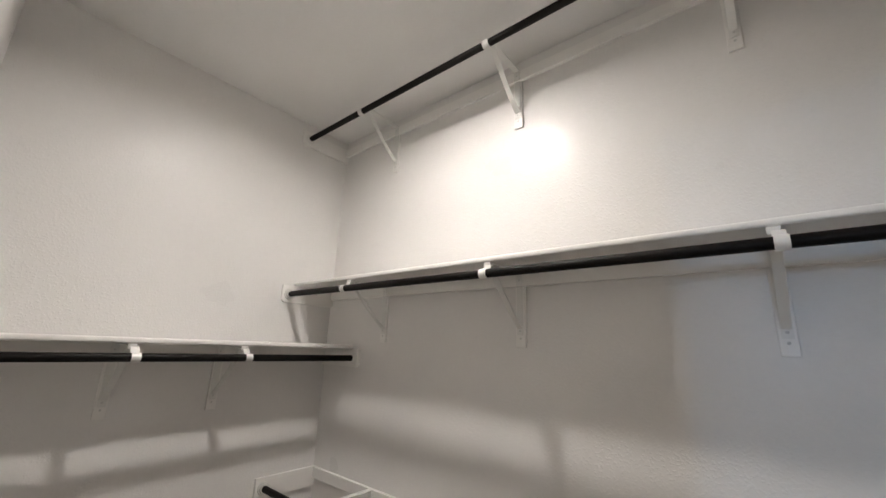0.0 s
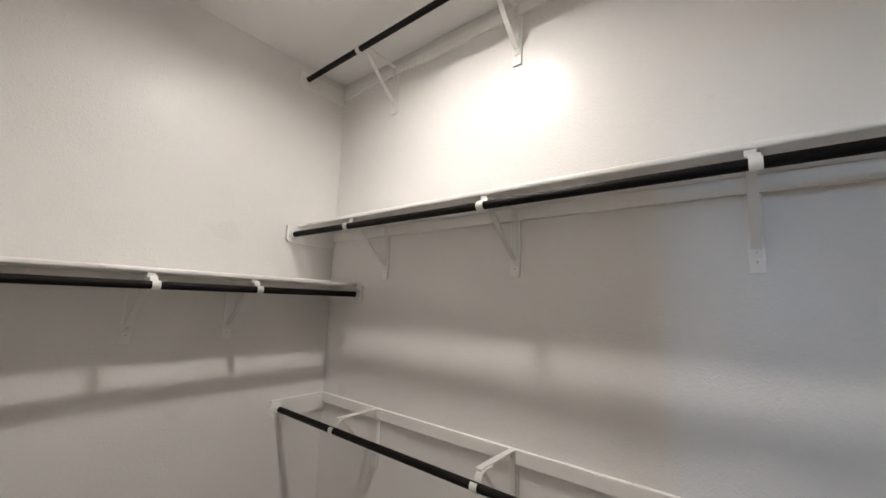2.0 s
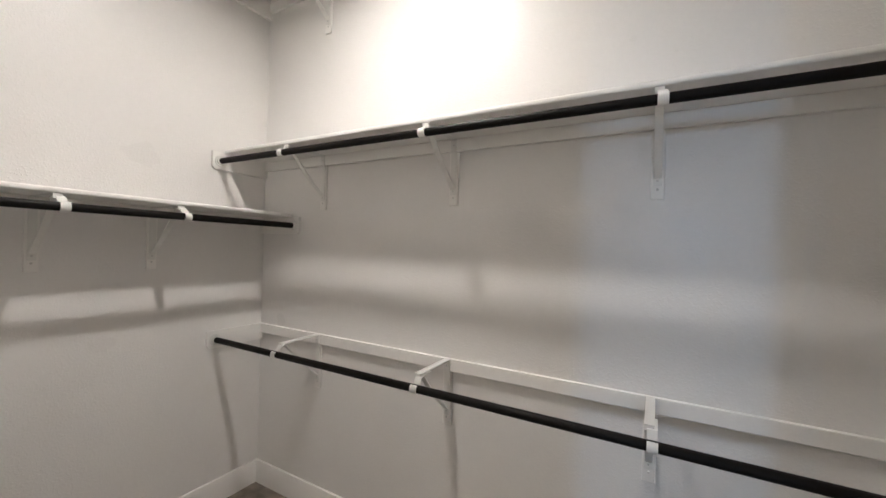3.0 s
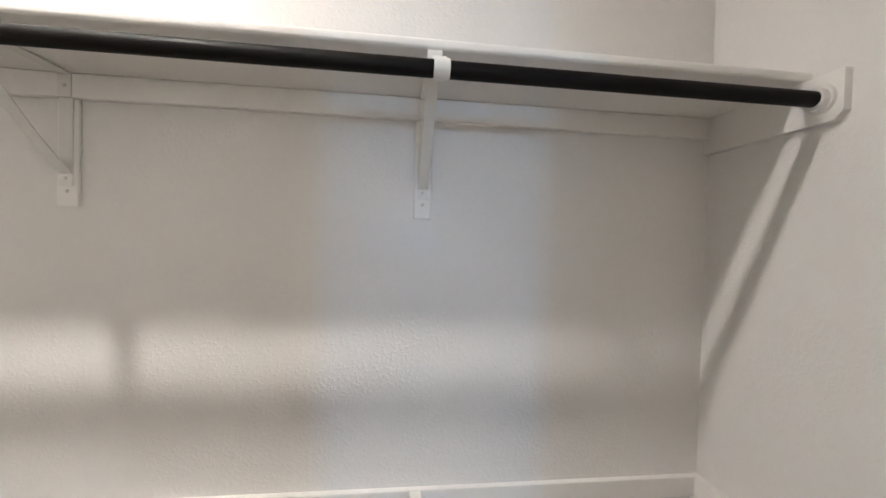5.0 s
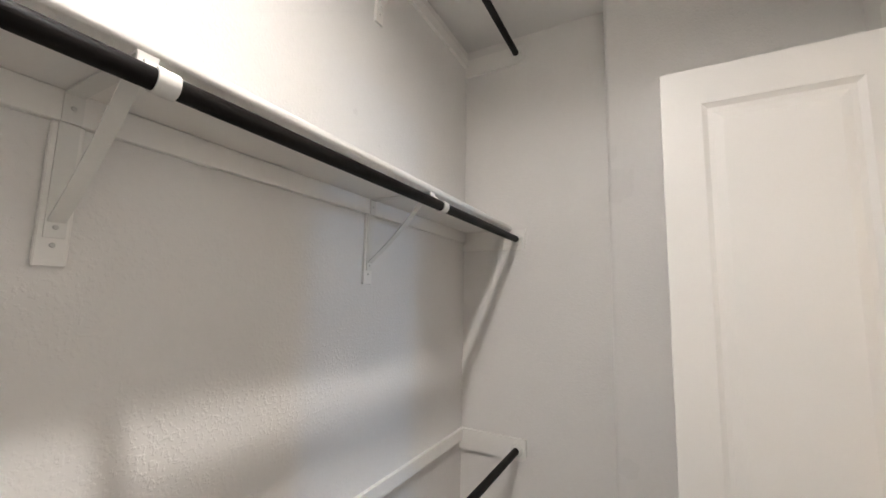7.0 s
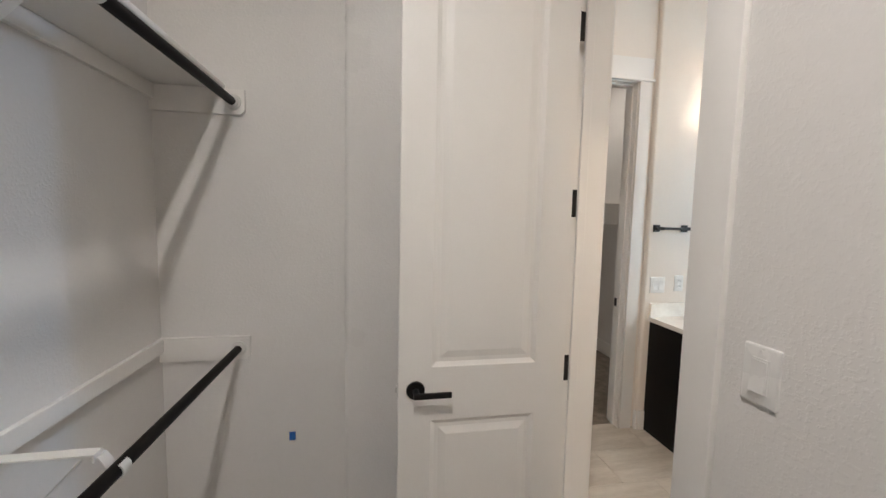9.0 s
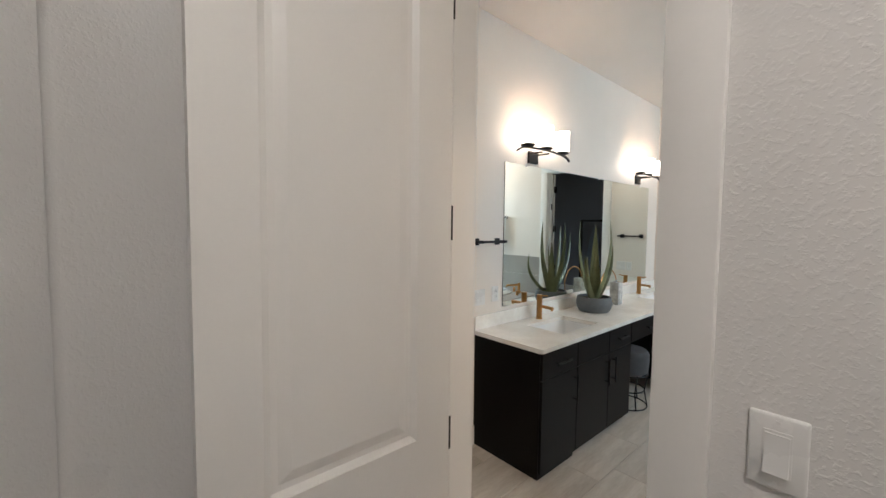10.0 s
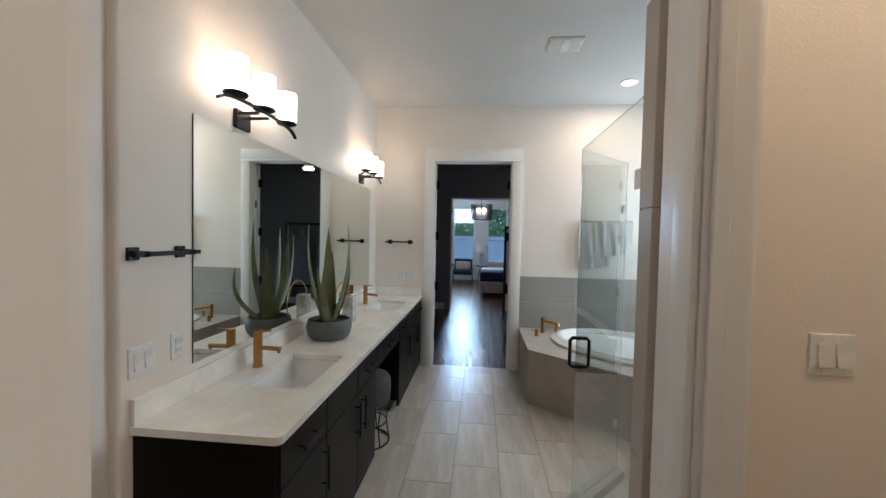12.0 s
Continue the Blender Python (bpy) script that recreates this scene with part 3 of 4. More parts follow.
def switch_plate(m, gangs, label, kind="rocker"):
    """Local x across, z up, y out of the wall."""
    root = new("light_switch" if kind == "rocker" else "power_outlet")
    root.matrix_world = m
    tagged(root, label, "light switch" if kind == "rocker" else "outlet")
    w = 0.07 + 0.046 * (gangs - 1)
    part("plate", B(-w / 2, w / 2, 0, 0.006, -0.057, 0.057, 0.004, 3, lambda c, d: c.y > 0.003), PLASTIC, root)
    for g in range(gangs):
        x = (g - (gangs - 1) / 2) * 0.046
        if kind == "rocker":
            bm = prism(bmesh.new(), [(0.0075, -0.031), (0.0135, -0.031), (0.0085, 0.003), (0.0095, 0.029), (0.0075, 0.029)], -0.0145, 0.0145, Matrix(((0, 0, 1, x), (1, 0, 0, 0), (0, 1, 0, 0), (0, 0, 0, 1))))
            part("rocker", bm, PLASTIC, root)
            part("switch_frame", B(x - 0.0172, x + 0.0172, 0.0061, 0.0074, -0.0335, 0.0335), PLASTIC, root)
        else:
            for z in (-0.019, 0.019):
                part("socket_face", B(x - 0.016, x + 0.016, 0.0061, 0.0085, z - 0.014, z + 0.014, 0.003), PLASTIC, root)
                for dx in (-0.006, 0.006):
                    part("slot", B(x + dx - 0.0012, x + dx + 0.0012, 0.0086, 0.0089, z - 0.004, z + 0.005), BLACK, root)
        for z in (-0.047, 0.047):
            part("screw", cyl(bmesh.new(), (x, 0.006, z), (x, 0.0068, z), 0.003, seg=8), PLASTIC, root)
    return root


switch_plate(pose(-0.2, CS, 1.228), 1, "white single rocker light switch on the closet wall")
switch_plate(pose(-0.6, TS, 1.25), 2, "white double rocker light switch on a beige wall")
switch_plate(pose(BE, -0.74, 1.06, 0, 0, 90), 2, "white double rocker light switch beside the vanity mirror")
switch_plate(pose(BE, -0.91, 1.07, 0, 0, 90), 1, "white power outlet beside the vanity mirror", "outlet")
switch_plate(pose(1.27, BSOUTH, 1.075), 1, "white power outlet above the backsplash", "outlet")
switch_plate(pose(1.165, BSOUTH, 1.075), 2, "white double rocker light switch above the backsplash")
solid("masking_tape", B(0.925, CE - 0.0005, 1.572, 1.598, 0.515, 0.552), TAPE, "small piece of blue masking tape on the wall", "tape", "tape marks")
solid("masking_tape", B(CW + 0.0005, CW + 0.003, 0.535, 0.575, 1.80, 1.83), TAPE, "small piece of blue masking tape on the wall", "tape", "tape marks")

# ---- vanity ----
VF, VZ, VY0, VY1 = 1.047, 0.802, -0.7, BSOUTH + 0.003


def bar_pull(parent, p, length, upright_bar):
    d = Vector((0, 0, 1)) if upright_bar else Vector((0, 1, 0))
    p, o = Vector(p), Vector((-0.032, 0, 0))
    bm = cyl(bmesh.new(), p + o - d * length / 2, p + o + d * length / 2, 0.006, seg=12)
    for s in (-0.36, 0.36):
        cyl(bm, p + d * length * s, p + o + d * length * s, 0.005, seg=10)
    part("handle", bm, BLACK, parent, "black bar pull")


def vanity_unit(y0, y1, drawer_pull, door_pull, label, ends=False):
    """y0 nearer the closet; door_pull: -1 or 1 for the side that carries the handle."""
    root = thing("vanity_cabinet", (0, 0, 0), label, "cabinet", "vanity cabinets")
    bm = B(VF, BE - 0.002, y1 + 0.0005, y0 - 0.0005, 0.1 if not ends else 0.0, 0.6005)
    if ends:
        box(bm, VF, BE - 0.002, y0 - 0.018, y0 - 0.0005, 0.6, VZ)
    part("carcass", bm, DARKWOOD, root)
    if not ends:
        part("toe_kick", B(VF + 0.06, VF + 0.075, y1 + 0.0005, y0 - 0.0005, 0.0, 0.1), DARKWOOD, root)
    zs = 0.63
    front = part("drawer_front", B(VF - 0.02, VF - 0.001, y1 + 0.003, y0 - 0.003, zs + 0.002, VZ - 0.006, 0.0015), DARKWOOD, root)
    if drawer_pull:
        bar_pull(front, (VF - 0.02, (y0 + y1) / 2, (zs + VZ) / 2), 0.16, False)
    door = part("door", B(VF - 0.02, VF - 0.001, y1 + 0.003, y0 - 0.003, 0.045, zs - 0.004, 0.0015), DARKWOOD, root)
    bar_pull(door, (VF - 0.02, y0 - 0.05 if door_pull > 0 else y1 + 0.05, zs - 0.13), 0.2, True)
    return root


YS = (-0.7, -1.115, -1.57, -1.955)
vanity_unit(YS[0], YS[1], True, -1, "dark espresso vanity cabinet with a drawer over a door", True)
vanity_unit(YS[1], YS[2], False, -1, "dark espresso sink cabinet with a plain front over a door")
vanity_unit(YS[2], YS[3], True, 1, "dark espresso vanity cabinet with a drawer over a door")
YK = (-2.71, -3.1, -3.52, VY1)
vanity_unit(YK[0], YK[1], True, -1, "dark espresso vanity cabinet with a drawer over a door")
vanity_unit(YK[1], YK[2], False, -1, "dark espresso sink cabinet with a plain front over a door")
vanity_unit(YK[2], YK[3], True, 1, "dark espresso vanity cabinet with a drawer over a door")
drawer = thing("makeup_cabinet", (0, 0, 0), "dark shallow drawer cabinet over the vanity knee space", "cabinet")
part("box", B(VF, BE - 0.002, YK[0] + 0.001, YS[3] - 0.001, 0.63, VZ), DARKWOOD, drawer)
front = part("drawer_front", B(VF - 0.02, VF - 0.001, YK[0] + 0.003, YS[3] - 0.003, 0.632, VZ - 0.006, 0.0015), DARKWOOD, drawer)
bar_pull(front, (VF - 0.02, (YK[0] + YS[3]) / 2, 0.715), 0.2, False)

CX0, CX1 = 1.02, BE - 0.001
SINKS = ((-1.6, -1.1), (-3.54, -3.04))
SX0, SX1 = 1.13, 1.44
root = thing("vanity_countertop", (0, 0, VZ), "long pale quartz countertop with two sink cutouts", "countertop")
near = [(CX1, VY0 + 0.015)] + [(CX0 + 0.03 - 0.03 * math.sin(a), VY0 + 0.015 - 0.03 + 0.03 * math.cos(a)) for a in (math.pi / 2 * i / 6 for i in range(7))]
bm = prism(bmesh.new(), near + [(CX0, SINKS[0][1]), (CX1, SINKS[0][1])], 0.0005, 0.03)
box(bm, CX0, CX1, SINKS[1][1], SINKS[0][0], 0.0005, 0.03)
box(bm, CX0, CX1, VY1, SINKS[1][0], 0.0005, 0.03)
for y0, y1 in SINKS:
    box(bm, CX0, SX0, y0, y1, 0.0005, 0.03), box(bm, SX1, CX1, y0, y1, 0.0005, 0.03)
bmesh.ops.remove_doubles(bm, verts=bm.verts[:], dist=0.0002)
part("slab", bm, QUARTZ, root)
part("backsplash", B(CX1 - 0.02, CX1, VY1 + 0.02, VY0 + 0.012, 0.0305, 0.13, 0.002), QUARTZ, root)
part("backsplash", B(CX0 + 0.005, CX1, VY1, VY1 + 0.0195, 0.0305, 0.13, 0.002), QUARTZ, root)


def rrect(w, h, r, seg=5):
    pts = []
    for cx, cy, a0 in ((w / 2 - r, h / 2 - r, 0), (-w / 2 + r, h / 2 - r, 90), (-w / 2 + r, -h / 2 + r, 180), (w / 2 - r, -h / 2 + r, 270)):
        pts += [(cx + r * math.cos(radians(a0 + 90 * i / seg)), cy + r * math.sin(radians(a0 + 90 * i / seg))) for i in range(seg + 1)]
    return pts


def loft(bm, rings):
    rows = [[bm.verts.new(p) for p in ring] for ring in rings]
    n = len(rows[0])
    for a, b in zip(rows, rows[1:]):
        for j in range(n):
            bm.faces.new((a[j], a[(j + 1) % n], b[(j + 1) % n], b[j]))
    bm.faces.new(rows[-1])
    return bm


ZC = VZ + 0.03
for y0, y1 in SINKS:
    sink = thing("sink", ((SX0 + SX1) / 2, (y0 + y1) / 2, VZ), "white rectangular undermount ceramic sink", "sink", "vanity sinks")
    w, h = SX1 - SX0 - 0.004, y1 - y0 - 0.004
    rings = []
    for i, (k, z) in enumerate(((0, 0.0), (-0.004, -0.004), (-0.016, -0.08), (-0.04, -0.125), (-0.1, -0.135))):
        rings.append([(x, y, z) for x, y in rrect(w + 2 * k, h + 2 * k, 0.03)])
    part("basin", loft(bmesh.new(), rings), CERAMIC, sink, smooth=60)
    part("drain", cyl(bmesh.new(), (0.03, 0, -0.1345), (0.03, 0, -0.131), 0.022, seg=20), GOLD, sink, "brushed gold drain")


def faucet(m, label="brushed gold single-lever faucet on the countertop", h=0.165):
    root = new("faucet")
    root.matrix_world = m
    tagged(root, label, "faucet", "gold faucets")
    bm = cyl(bmesh.new(), (0, 0, 0), (0, 0, 0.008), 0.027, 0.026, 24)
    cyl(bm, (0, 0, 0.008), (0, 0, h), 0.0225, seg=24)
    part("body", bm, GOLD, root)
    bm = tube(bmesh.new(), [(-0.015, 0, h * 0.62), (-0.125, 0, h * 0.6)], 0.012, 14)
    cyl(bm, (-0.117, 0, h * 0.6), (-0.117, 0, h * 0.6 - 0.02), 0.009, seg=14)
    part("spout", bm, GOLD, root)
    bm = cyl(bmesh.new(), (0, 0, h), (0, 0, h + 0.03), 0.0225, 0.0225, 24)
    part("cap", bm, GOLD, root)
    part("lever", tube(bmesh.new(), [(-0.015, 0, h + 0.022), (-0.075, 0, h + 0.03)], 0.0055, 10), GOLD, root)
    return root


faucet(pose(1.512, -1.36, ZC))
faucet(pose(1.512, -3.29, ZC))

# wall mirror
MY0, MY1, MZ0, MZ1 = -3.66, -0.995, 0.965, 2.055
root = thing("wall_mirror", (BE, (MY0 + MY1) / 2, MZ0), "large frameless wall mirror over the vanity", "mirror")
L = (MY1 - MY0) / 2
part("backing", B(-0.006, -0.0005, -L, L, 0, MZ1 - MZ0), BLACK, root)
part("glass", B(-0.0085, -0.0062, -L, L, 0, MZ1 - MZ0), MIRROR, root)
for y in (-L + 0.25, -0.1, L - 0.25):
    part("clip", B(-0.013, -0.0086, y - 0.012, y + 0.012, MZ1 - MZ0 - 0.012, MZ1 - MZ0 + 0.014, 0.002), PLASTIC, root, "clear plastic mirror clip")


def vanity_light(y):
    root = thing("vanity_light", (BE, y, 2.095), "black three-light vanity fixture with lit opal glass cylinders", "wall light", "vanity lights")
    part("back_plate", B(-0.022, 0, -0.06, 0.06, -0.02, 0.075, 0.004), BLACK, root)
    line = [(-0.125 - 0.012 * (1 - u * u), 0.345 * u, 0.068 - 0.012 * u * u - 0.03 * u ** 8) for u in (i / 12 - 1 for i in range(25))]
    bm = bmesh.new()
    rows = [[bm.verts.new((x + a, yy, z + b)) for a, b in ((-0.009, -0.006), (0.009, -0.006), (0.009, 0.006), (-0.009, 0.006))] for x, yy, z in line]
    for a, b in zip(rows, rows[1:]):
        for j in range(4):
            bm.faces.new((a[j], a[(j + 1) % 4], b[(j + 1) % 4], b[j]))
    bm.faces.new(rows[0]), bm.faces.new(rows[-1])
    part("curved_bar", bm, BLACK, root)
    for s in (-0.045, 0.045):
        part("arm", B(-0.13, -0.02, s - 0.006, s + 0.006, 0.045, 0.058), BLACK, root)
    for i in (-1, 0, 1):
        yy = 0.23 * i
        zb = 0.06 - 0.012 * (0.23 * i / 0.33) ** 2 + 0.006
        part("cup", lathe(bmesh.new(), [(0.012, 0), (0.05, 0.012), (0.054, 0.018), (0.054, 0.024)], (-0.13, yy, zb), 28), BLACK, root)
        part("shade", lathe(bmesh.new(), [(0.05, 0.0245), (0.054, 0.03), (0.054, 0.185), (0.049, 0.185), (0.049, 0.04)], (-0.13, yy, zb), 32), SHADE, root, "glowing opal glass cylinder")
    return root


vanity_light(-1.33)
vanity_light(-3.33)


def towel_bar(m, length):
    root = new("towel_bar")
    root.matrix_world = m
    tagged(root, "matte black towel bar with square posts", "towel bar", "towel bars")
    for s in (-1, 1):
        x = s * (length / 2 - 0.025)
        bm = B(x - 0.024, x + 0.024, 0, 0.012, -0.024, 0.024, 0.002)
        box(bm, x - 0.011, x + 0.011, 0.012, 0.066, -0.011, 0.011)
        part("post", bm, BLACK, root)
    part("bar", B(-length / 2 - 0.02, length / 2 + 0.02, 0.05, 0.066, -0.0085, 0.0085, 0.002), BLACK, root)
    return root


towel_bar(pose(BE, -0.81, 1.46, 0, 0, 90), 0.27)
towel_bar(pose(1.295, BSOUTH, 1.472), 0.29)

# aloe in a grey pot
PX, PY = 1.37, -1.98
root = thing("potted_plant", (PX, PY, ZC), "green aloe plant in a round grey pot on the countertop", "plant")
part("pot", lathe(bmesh.new(), [(0.1, 0), (0.122, 0.006), (0.14, 0.03), (0.152, 0.07), (0.151, 0.095), (0.141, 0.13), (0.138, 0.134), (0.131, 0.134), (0.129, 0.13), (0.132, 0.112), (0.128, 0.1085)], seg=40), POT, root, "low rounded grey concrete pot")
part("soil", lathe(bmesh.new(), [(0.13, 0.109), (0.1, 0.117), (0.04, 0.12), (0.005, 0.12)], seg=28), SOIL, root)


def aloe_leaf(base, tip, bow, width, thick):
    """A tapered fleshy leaf with a hollow upper face."""
    bm, rings = bmesh.new(), []
    base, tip = Vector(base), Vector(tip)
    axis = (tip - base).normalized()
    out = Vector((axis.x, axis.y, 0)).normalized() if abs(axis.z) < 0.999 else Vector((1, 0, 0))
    side = out.cross(Vector((0, 0, 1))).normalized()
    for i in range(13):
        u = i / 12
        p = base.lerp(tip, u) + out * bow * math.sin(math.pi * u)
        w = width * (1 - u) ** 0.75 * (0.75 + 0.6 * u * (1 - u)) + 0.0008
        t = thick * (1 - u) ** 0.8 + 0.0006
        nrm = side.cross(axis).normalized()
        rings.append([bm.verts.new(p + side * w * a + nrm * t * b) for a, b in ((-1, 0.35), (-0.5, -0.5), (0, -0.8), (0.5, -0.5), (1, 0.35), (0.5, 0.12), (0, 0.0), (-0.5, 0.12))])
    for a, b in zip(rings, rings[1:]):
        for j in range(8):
            bm.faces.new((a[j], a[(j + 1) % 8], b[(j + 1) % 8], b[j]))
    bm.faces.new(rings[0]), bm.faces.new(rings[-1])
    part("leaf", bm, LEAF, root, smooth=50)


for dx, dy, h, bow, w in ((0.14, 0.02, 0.69, 0.05, 0.036), (-0.12, -0.01, 0.7, 0.05, 0.036), (0.04, -0.07, 0.66, 0.02, 0.042), (-0.03, 0.03, 0.5, 0.0, 0.044),
                          (-0.07, 0.27, 0.4, 0.1, 0.026), (0.09, -0.17, 0.6, 0.05, 0.036), (-0.09, -0.13, 0.5, 0.05, 0.034), (0.05, 0.09, 0.4, 0.02, 0.04), (0.0, -0.02, 0.32, 0.0, 0.045)):
    aloe_leaf((dx * 0.16, dy * 0.16, 0.095), (dx, dy, 0.1 + h), bow, w * 1.5, 0.022)

# marble block with a slim gold ring standing beside it
root = thing("ring_ornament", (1.395, -2.46, ZC), "thin gold ring ornament set in a white veined marble block", "ornament")
part("block", B(-0.043, 0.043, -0.043, 0.043, 0, 0.215, 0.003, 2), MARBLE, root, "white veined marble block")
bm = tube(bmesh.new(), [(0.012, 0.135 + 0.168 * math.cos(a), 0.175 + 0.168 * math.sin(a)) for a in (2 * math.pi * i / 56 for i in range(56))], 0.0055, 8, True)
part("ring", bm, GOLD, root, "thin gold ring")
part("knob", cyl(bmesh.new(), (0.012, -0.026, 0.2145), (0.012, -0.026, 0.235), 0.008, seg=14), CHROME, root)

# stool in the knee space
root = thing("vanity_stool", (1.16, -2.22, 0), "round grey upholstered stool on a black wire base", "stool")
part("cushion", lathe(bmesh.new(), [(0.15, 0.3), (0.165, 0.31), (0.172, 0.4), (0.17, 0.47), (0.15, 0.5), (0.09, 0.512), (0.01, 0.515)], seg=36), GREYFELT, root)
ringpts = lambda r, z: [(r * math.cos(a), r * math.sin(a), z) for a in (2 * math.pi * i / 40 for i in range(40))]
for r, z in ((0.165, 0.008), (0.14, 0.15), (0.165, 0.296)):
    part("hoop", tube(bmesh.new(), ringpts(r, z), 0.0055, 8, True), BLACK, root)
for i in range(6):
    a = radians(60 * i + 20)
    part("leg", tube(bmesh.new(), [(0.165 * math.cos(a), 0.165 * math.sin(a), 0.01), (0.14 * math.cos(a), 0.14 * math.sin(a), 0.15), (0.165 * math.cos(a), 0.165 * math.sin(a), 0.296)], 0.005, 8), BLACK, root)

# ---- shower ----
GX, GY0, GY1, GH = -0.2, -1.605, -0.805, 2.037
root = thing("shower_door", (GX, GY1, 0.06), "frameless clear glass shower door with a black pull handle", "shower door")
part("pane", B(-0.005, 0.005, GY0 - GY1, 0, 0.01, GH - 0.06, 0.001), GLASS, root)
hy, hz = GY0 - GY1 + 0.07, 0.88
pts = []
for s in (1, -1):
    pts.append([Vector((s * 0.005, 0, 0.078)), Vector((s * 0.04, 0, 0.078)), Vector((s * 0.053, 0, 0.065)), Vector((s * 0.053, 0, -0.065)), Vector((s * 0.04, 0, -0.078)), Vector((s * 0.005, 0, -0.078))])
for side in pts:
    part("handle", tube(bmesh.new(), [p + Vector((0, hy, hz)) for p in side], 0.0095, 12), BLACK, root, "black D-shaped pull handle")
for z in (0.25, 1.7):
    part("hinge", B(-0.009, 0.009, -0.05, 0.004, z - 0.035, z + 0.035, 0.003), STEEL, root)
root = thing("shower_panel", (GX, GY0 - 0.006, 0.06), "fixed clear glass shower panel set at an angle", "shower panel")
root.rotation_euler[2] = radians(225.8)
part("pane", B(0.004, 0.55, -0.005, 0.005, 0, GH - 0.06, 0.001), GLASS, root)
for z in (0.28, 1.66):
    part("clip", B(0.49, 0.52, -0.01, 0.01, z, z + 0.05, 0.002), STEEL, root)
curb = prism(bmesh.new(), [(GX - 0.05, GY1 + 0.0), (GX + 0.05, GY1), (GX + 0.05, GY0 - 0.02), (-0.55, -2.05), (-0.62, -1.97), (GX - 0.05, GY0 + 0.02)], 0.0, 0.06)
structure("shower_curb", curb, SHOWERTILE)

# ---- tub ----
DECK = 0.51
K = (-0.12, -3.05)
outline = [(K[0], BSOUTH + 0.002), K, (K[0] - 1.25, K[1] + 1.05), (BW + 0.002, K[1] + 1.05), (BW + 0.002, BSOUTH + 0.002)]
root = thing("tub_surround", (0, 0, 0), "grey tiled corner tub deck with an angled front", "tub deck")
part("front", prism(bmesh.new(), [(x - (0.012 if i in (0, 1) else 0.008), y - (0.008 if i in (1, 2, 3) else 0)) for i, (x, y) in enumerate(outline)], 0.0, DECK - 0.016), DECKTILE, root)
TCX, TCY = -1.08, -3.22
bm = bmesh.new()
ov = [(TCX + 0.69 * math.cos(a) * math.cos(0.7) + 0.47 * math.sin(a) * math.sin(0.7), TCY - 0.69 * math.cos(a) * math.sin(0.7) + 0.47 * math.sin(a) * math.cos(0.7)) for a in (2 * math.pi * i / 48 for i in range(48))]
for z in (DECK - 0.0155, DECK):
    vo = [bm.verts.new((x, y, z)) for x, y in outline]
    vi = [bm.verts.new((x, y, z)) for x, y in ov]
    eo = [bm.edges.new((vo[i], vo[(i + 1) % len(vo)])) for i in range(len(vo))]
    ei = [bm.edges.new((vi[i], vi[(i + 1) % len(vi)])) for i in range(len(vi))]
    bmesh.ops.triangle_fill(bm, use_beauty=True, edges=eo + ei)
bmesh.ops.recalc_face_normals(bm, faces=bm.faces[:])
half = len(outline) + len(ov)
bm.verts.ensure_lookup_table()
for i in range(len(outline)):
    j = (i + 1) % len(outline)
    bm.faces.new((bm.verts[i], bm.verts[j], bm.verts[half + j], bm.verts[half + i]))
part("deck", bm, DECKTOP, root, smooth=None)
tub = thing("bathtub", (TCX, TCY, DECK), "white oval drop-in bathtub with a rolled rim", "bathtub")
tub.rotation_euler[2] = -0.7
part("shell", lathe(bmesh.new(), [(1.0, 0.001), (1.03, 0.004), (1.035, 0.02), (1.0, 0.036), (0.97, 0.036), (0.955, 0.05), (0.93, 0.056), (0.89, 0.05), (0.865, 0.02), (0.8, -0.15), (0.7, -0.38), (0.5, -0.42), (0.02, -0.425)], seg=64, sx=0.74, sy=0.52), CERAMIC, tub, smooth=60)
tf = thing("tub_faucet", (-0.36, -3.73, DECK), "brushed gold deck-mounted tub faucet with two handles", "faucet")
bm = cyl(bmesh.new(), (0, 0, 0), (0, 0, 0.17), 0.022, seg=20)
part("body", bm, GOLD, tf)
part("spout", tube(bmesh.new(), [(0, 0, 0.14), (-0.14, 0.12, 0.125), (-0.15, 0.13, 0.1)], 0.016, 12), GOLD, tf)
for x, y in ((0.09, 0.16), (-0.16, -0.08)):
    bm = cyl(bmesh.new(), (x, y, 0), (x, y, 0.075), 0.019, seg=18)
    tube(bm, [(x, y, 0.062), (x + 0.06, y + 0.03, 0.066)], 0.005, 8)
    part("tap_handle", bm, GOLD, tf)
wains = new("tub_wall_tile")
tagged(wains, "large grey wall tiles above the tub deck", kind="structure")
x = K[0]
for w in (0.61, 0.61, 0.61, 0.34):
    for z0, z1 in ((DECK + 0.001, 0.81), (0.8125, 1.105)):
        part("tile", B(x - w + 0.002, x, BSOUTH + 0.0005, BSOUTH + 0.011, z0, z1, 0.001), TUBTILE, wains)
    x -= w
y = BSOUTH + 0.012
while y < -2.05:
    part("tile", B(BW + 0.0005, BW + 0.011, y, min(y + 0.61, -2.0) - 0.002, DECK + 0.001, 1.105, 0.001), TUBTILE, wains)
    y += 0.61
towel_rail = towel_bar(pose(-1.05, BSOUTH, 1.74), 0.52)
root = thing("bath_towel", (-1.05, BSOUTH, 1.74), "white cotton towel draped over a black bar", "towel")
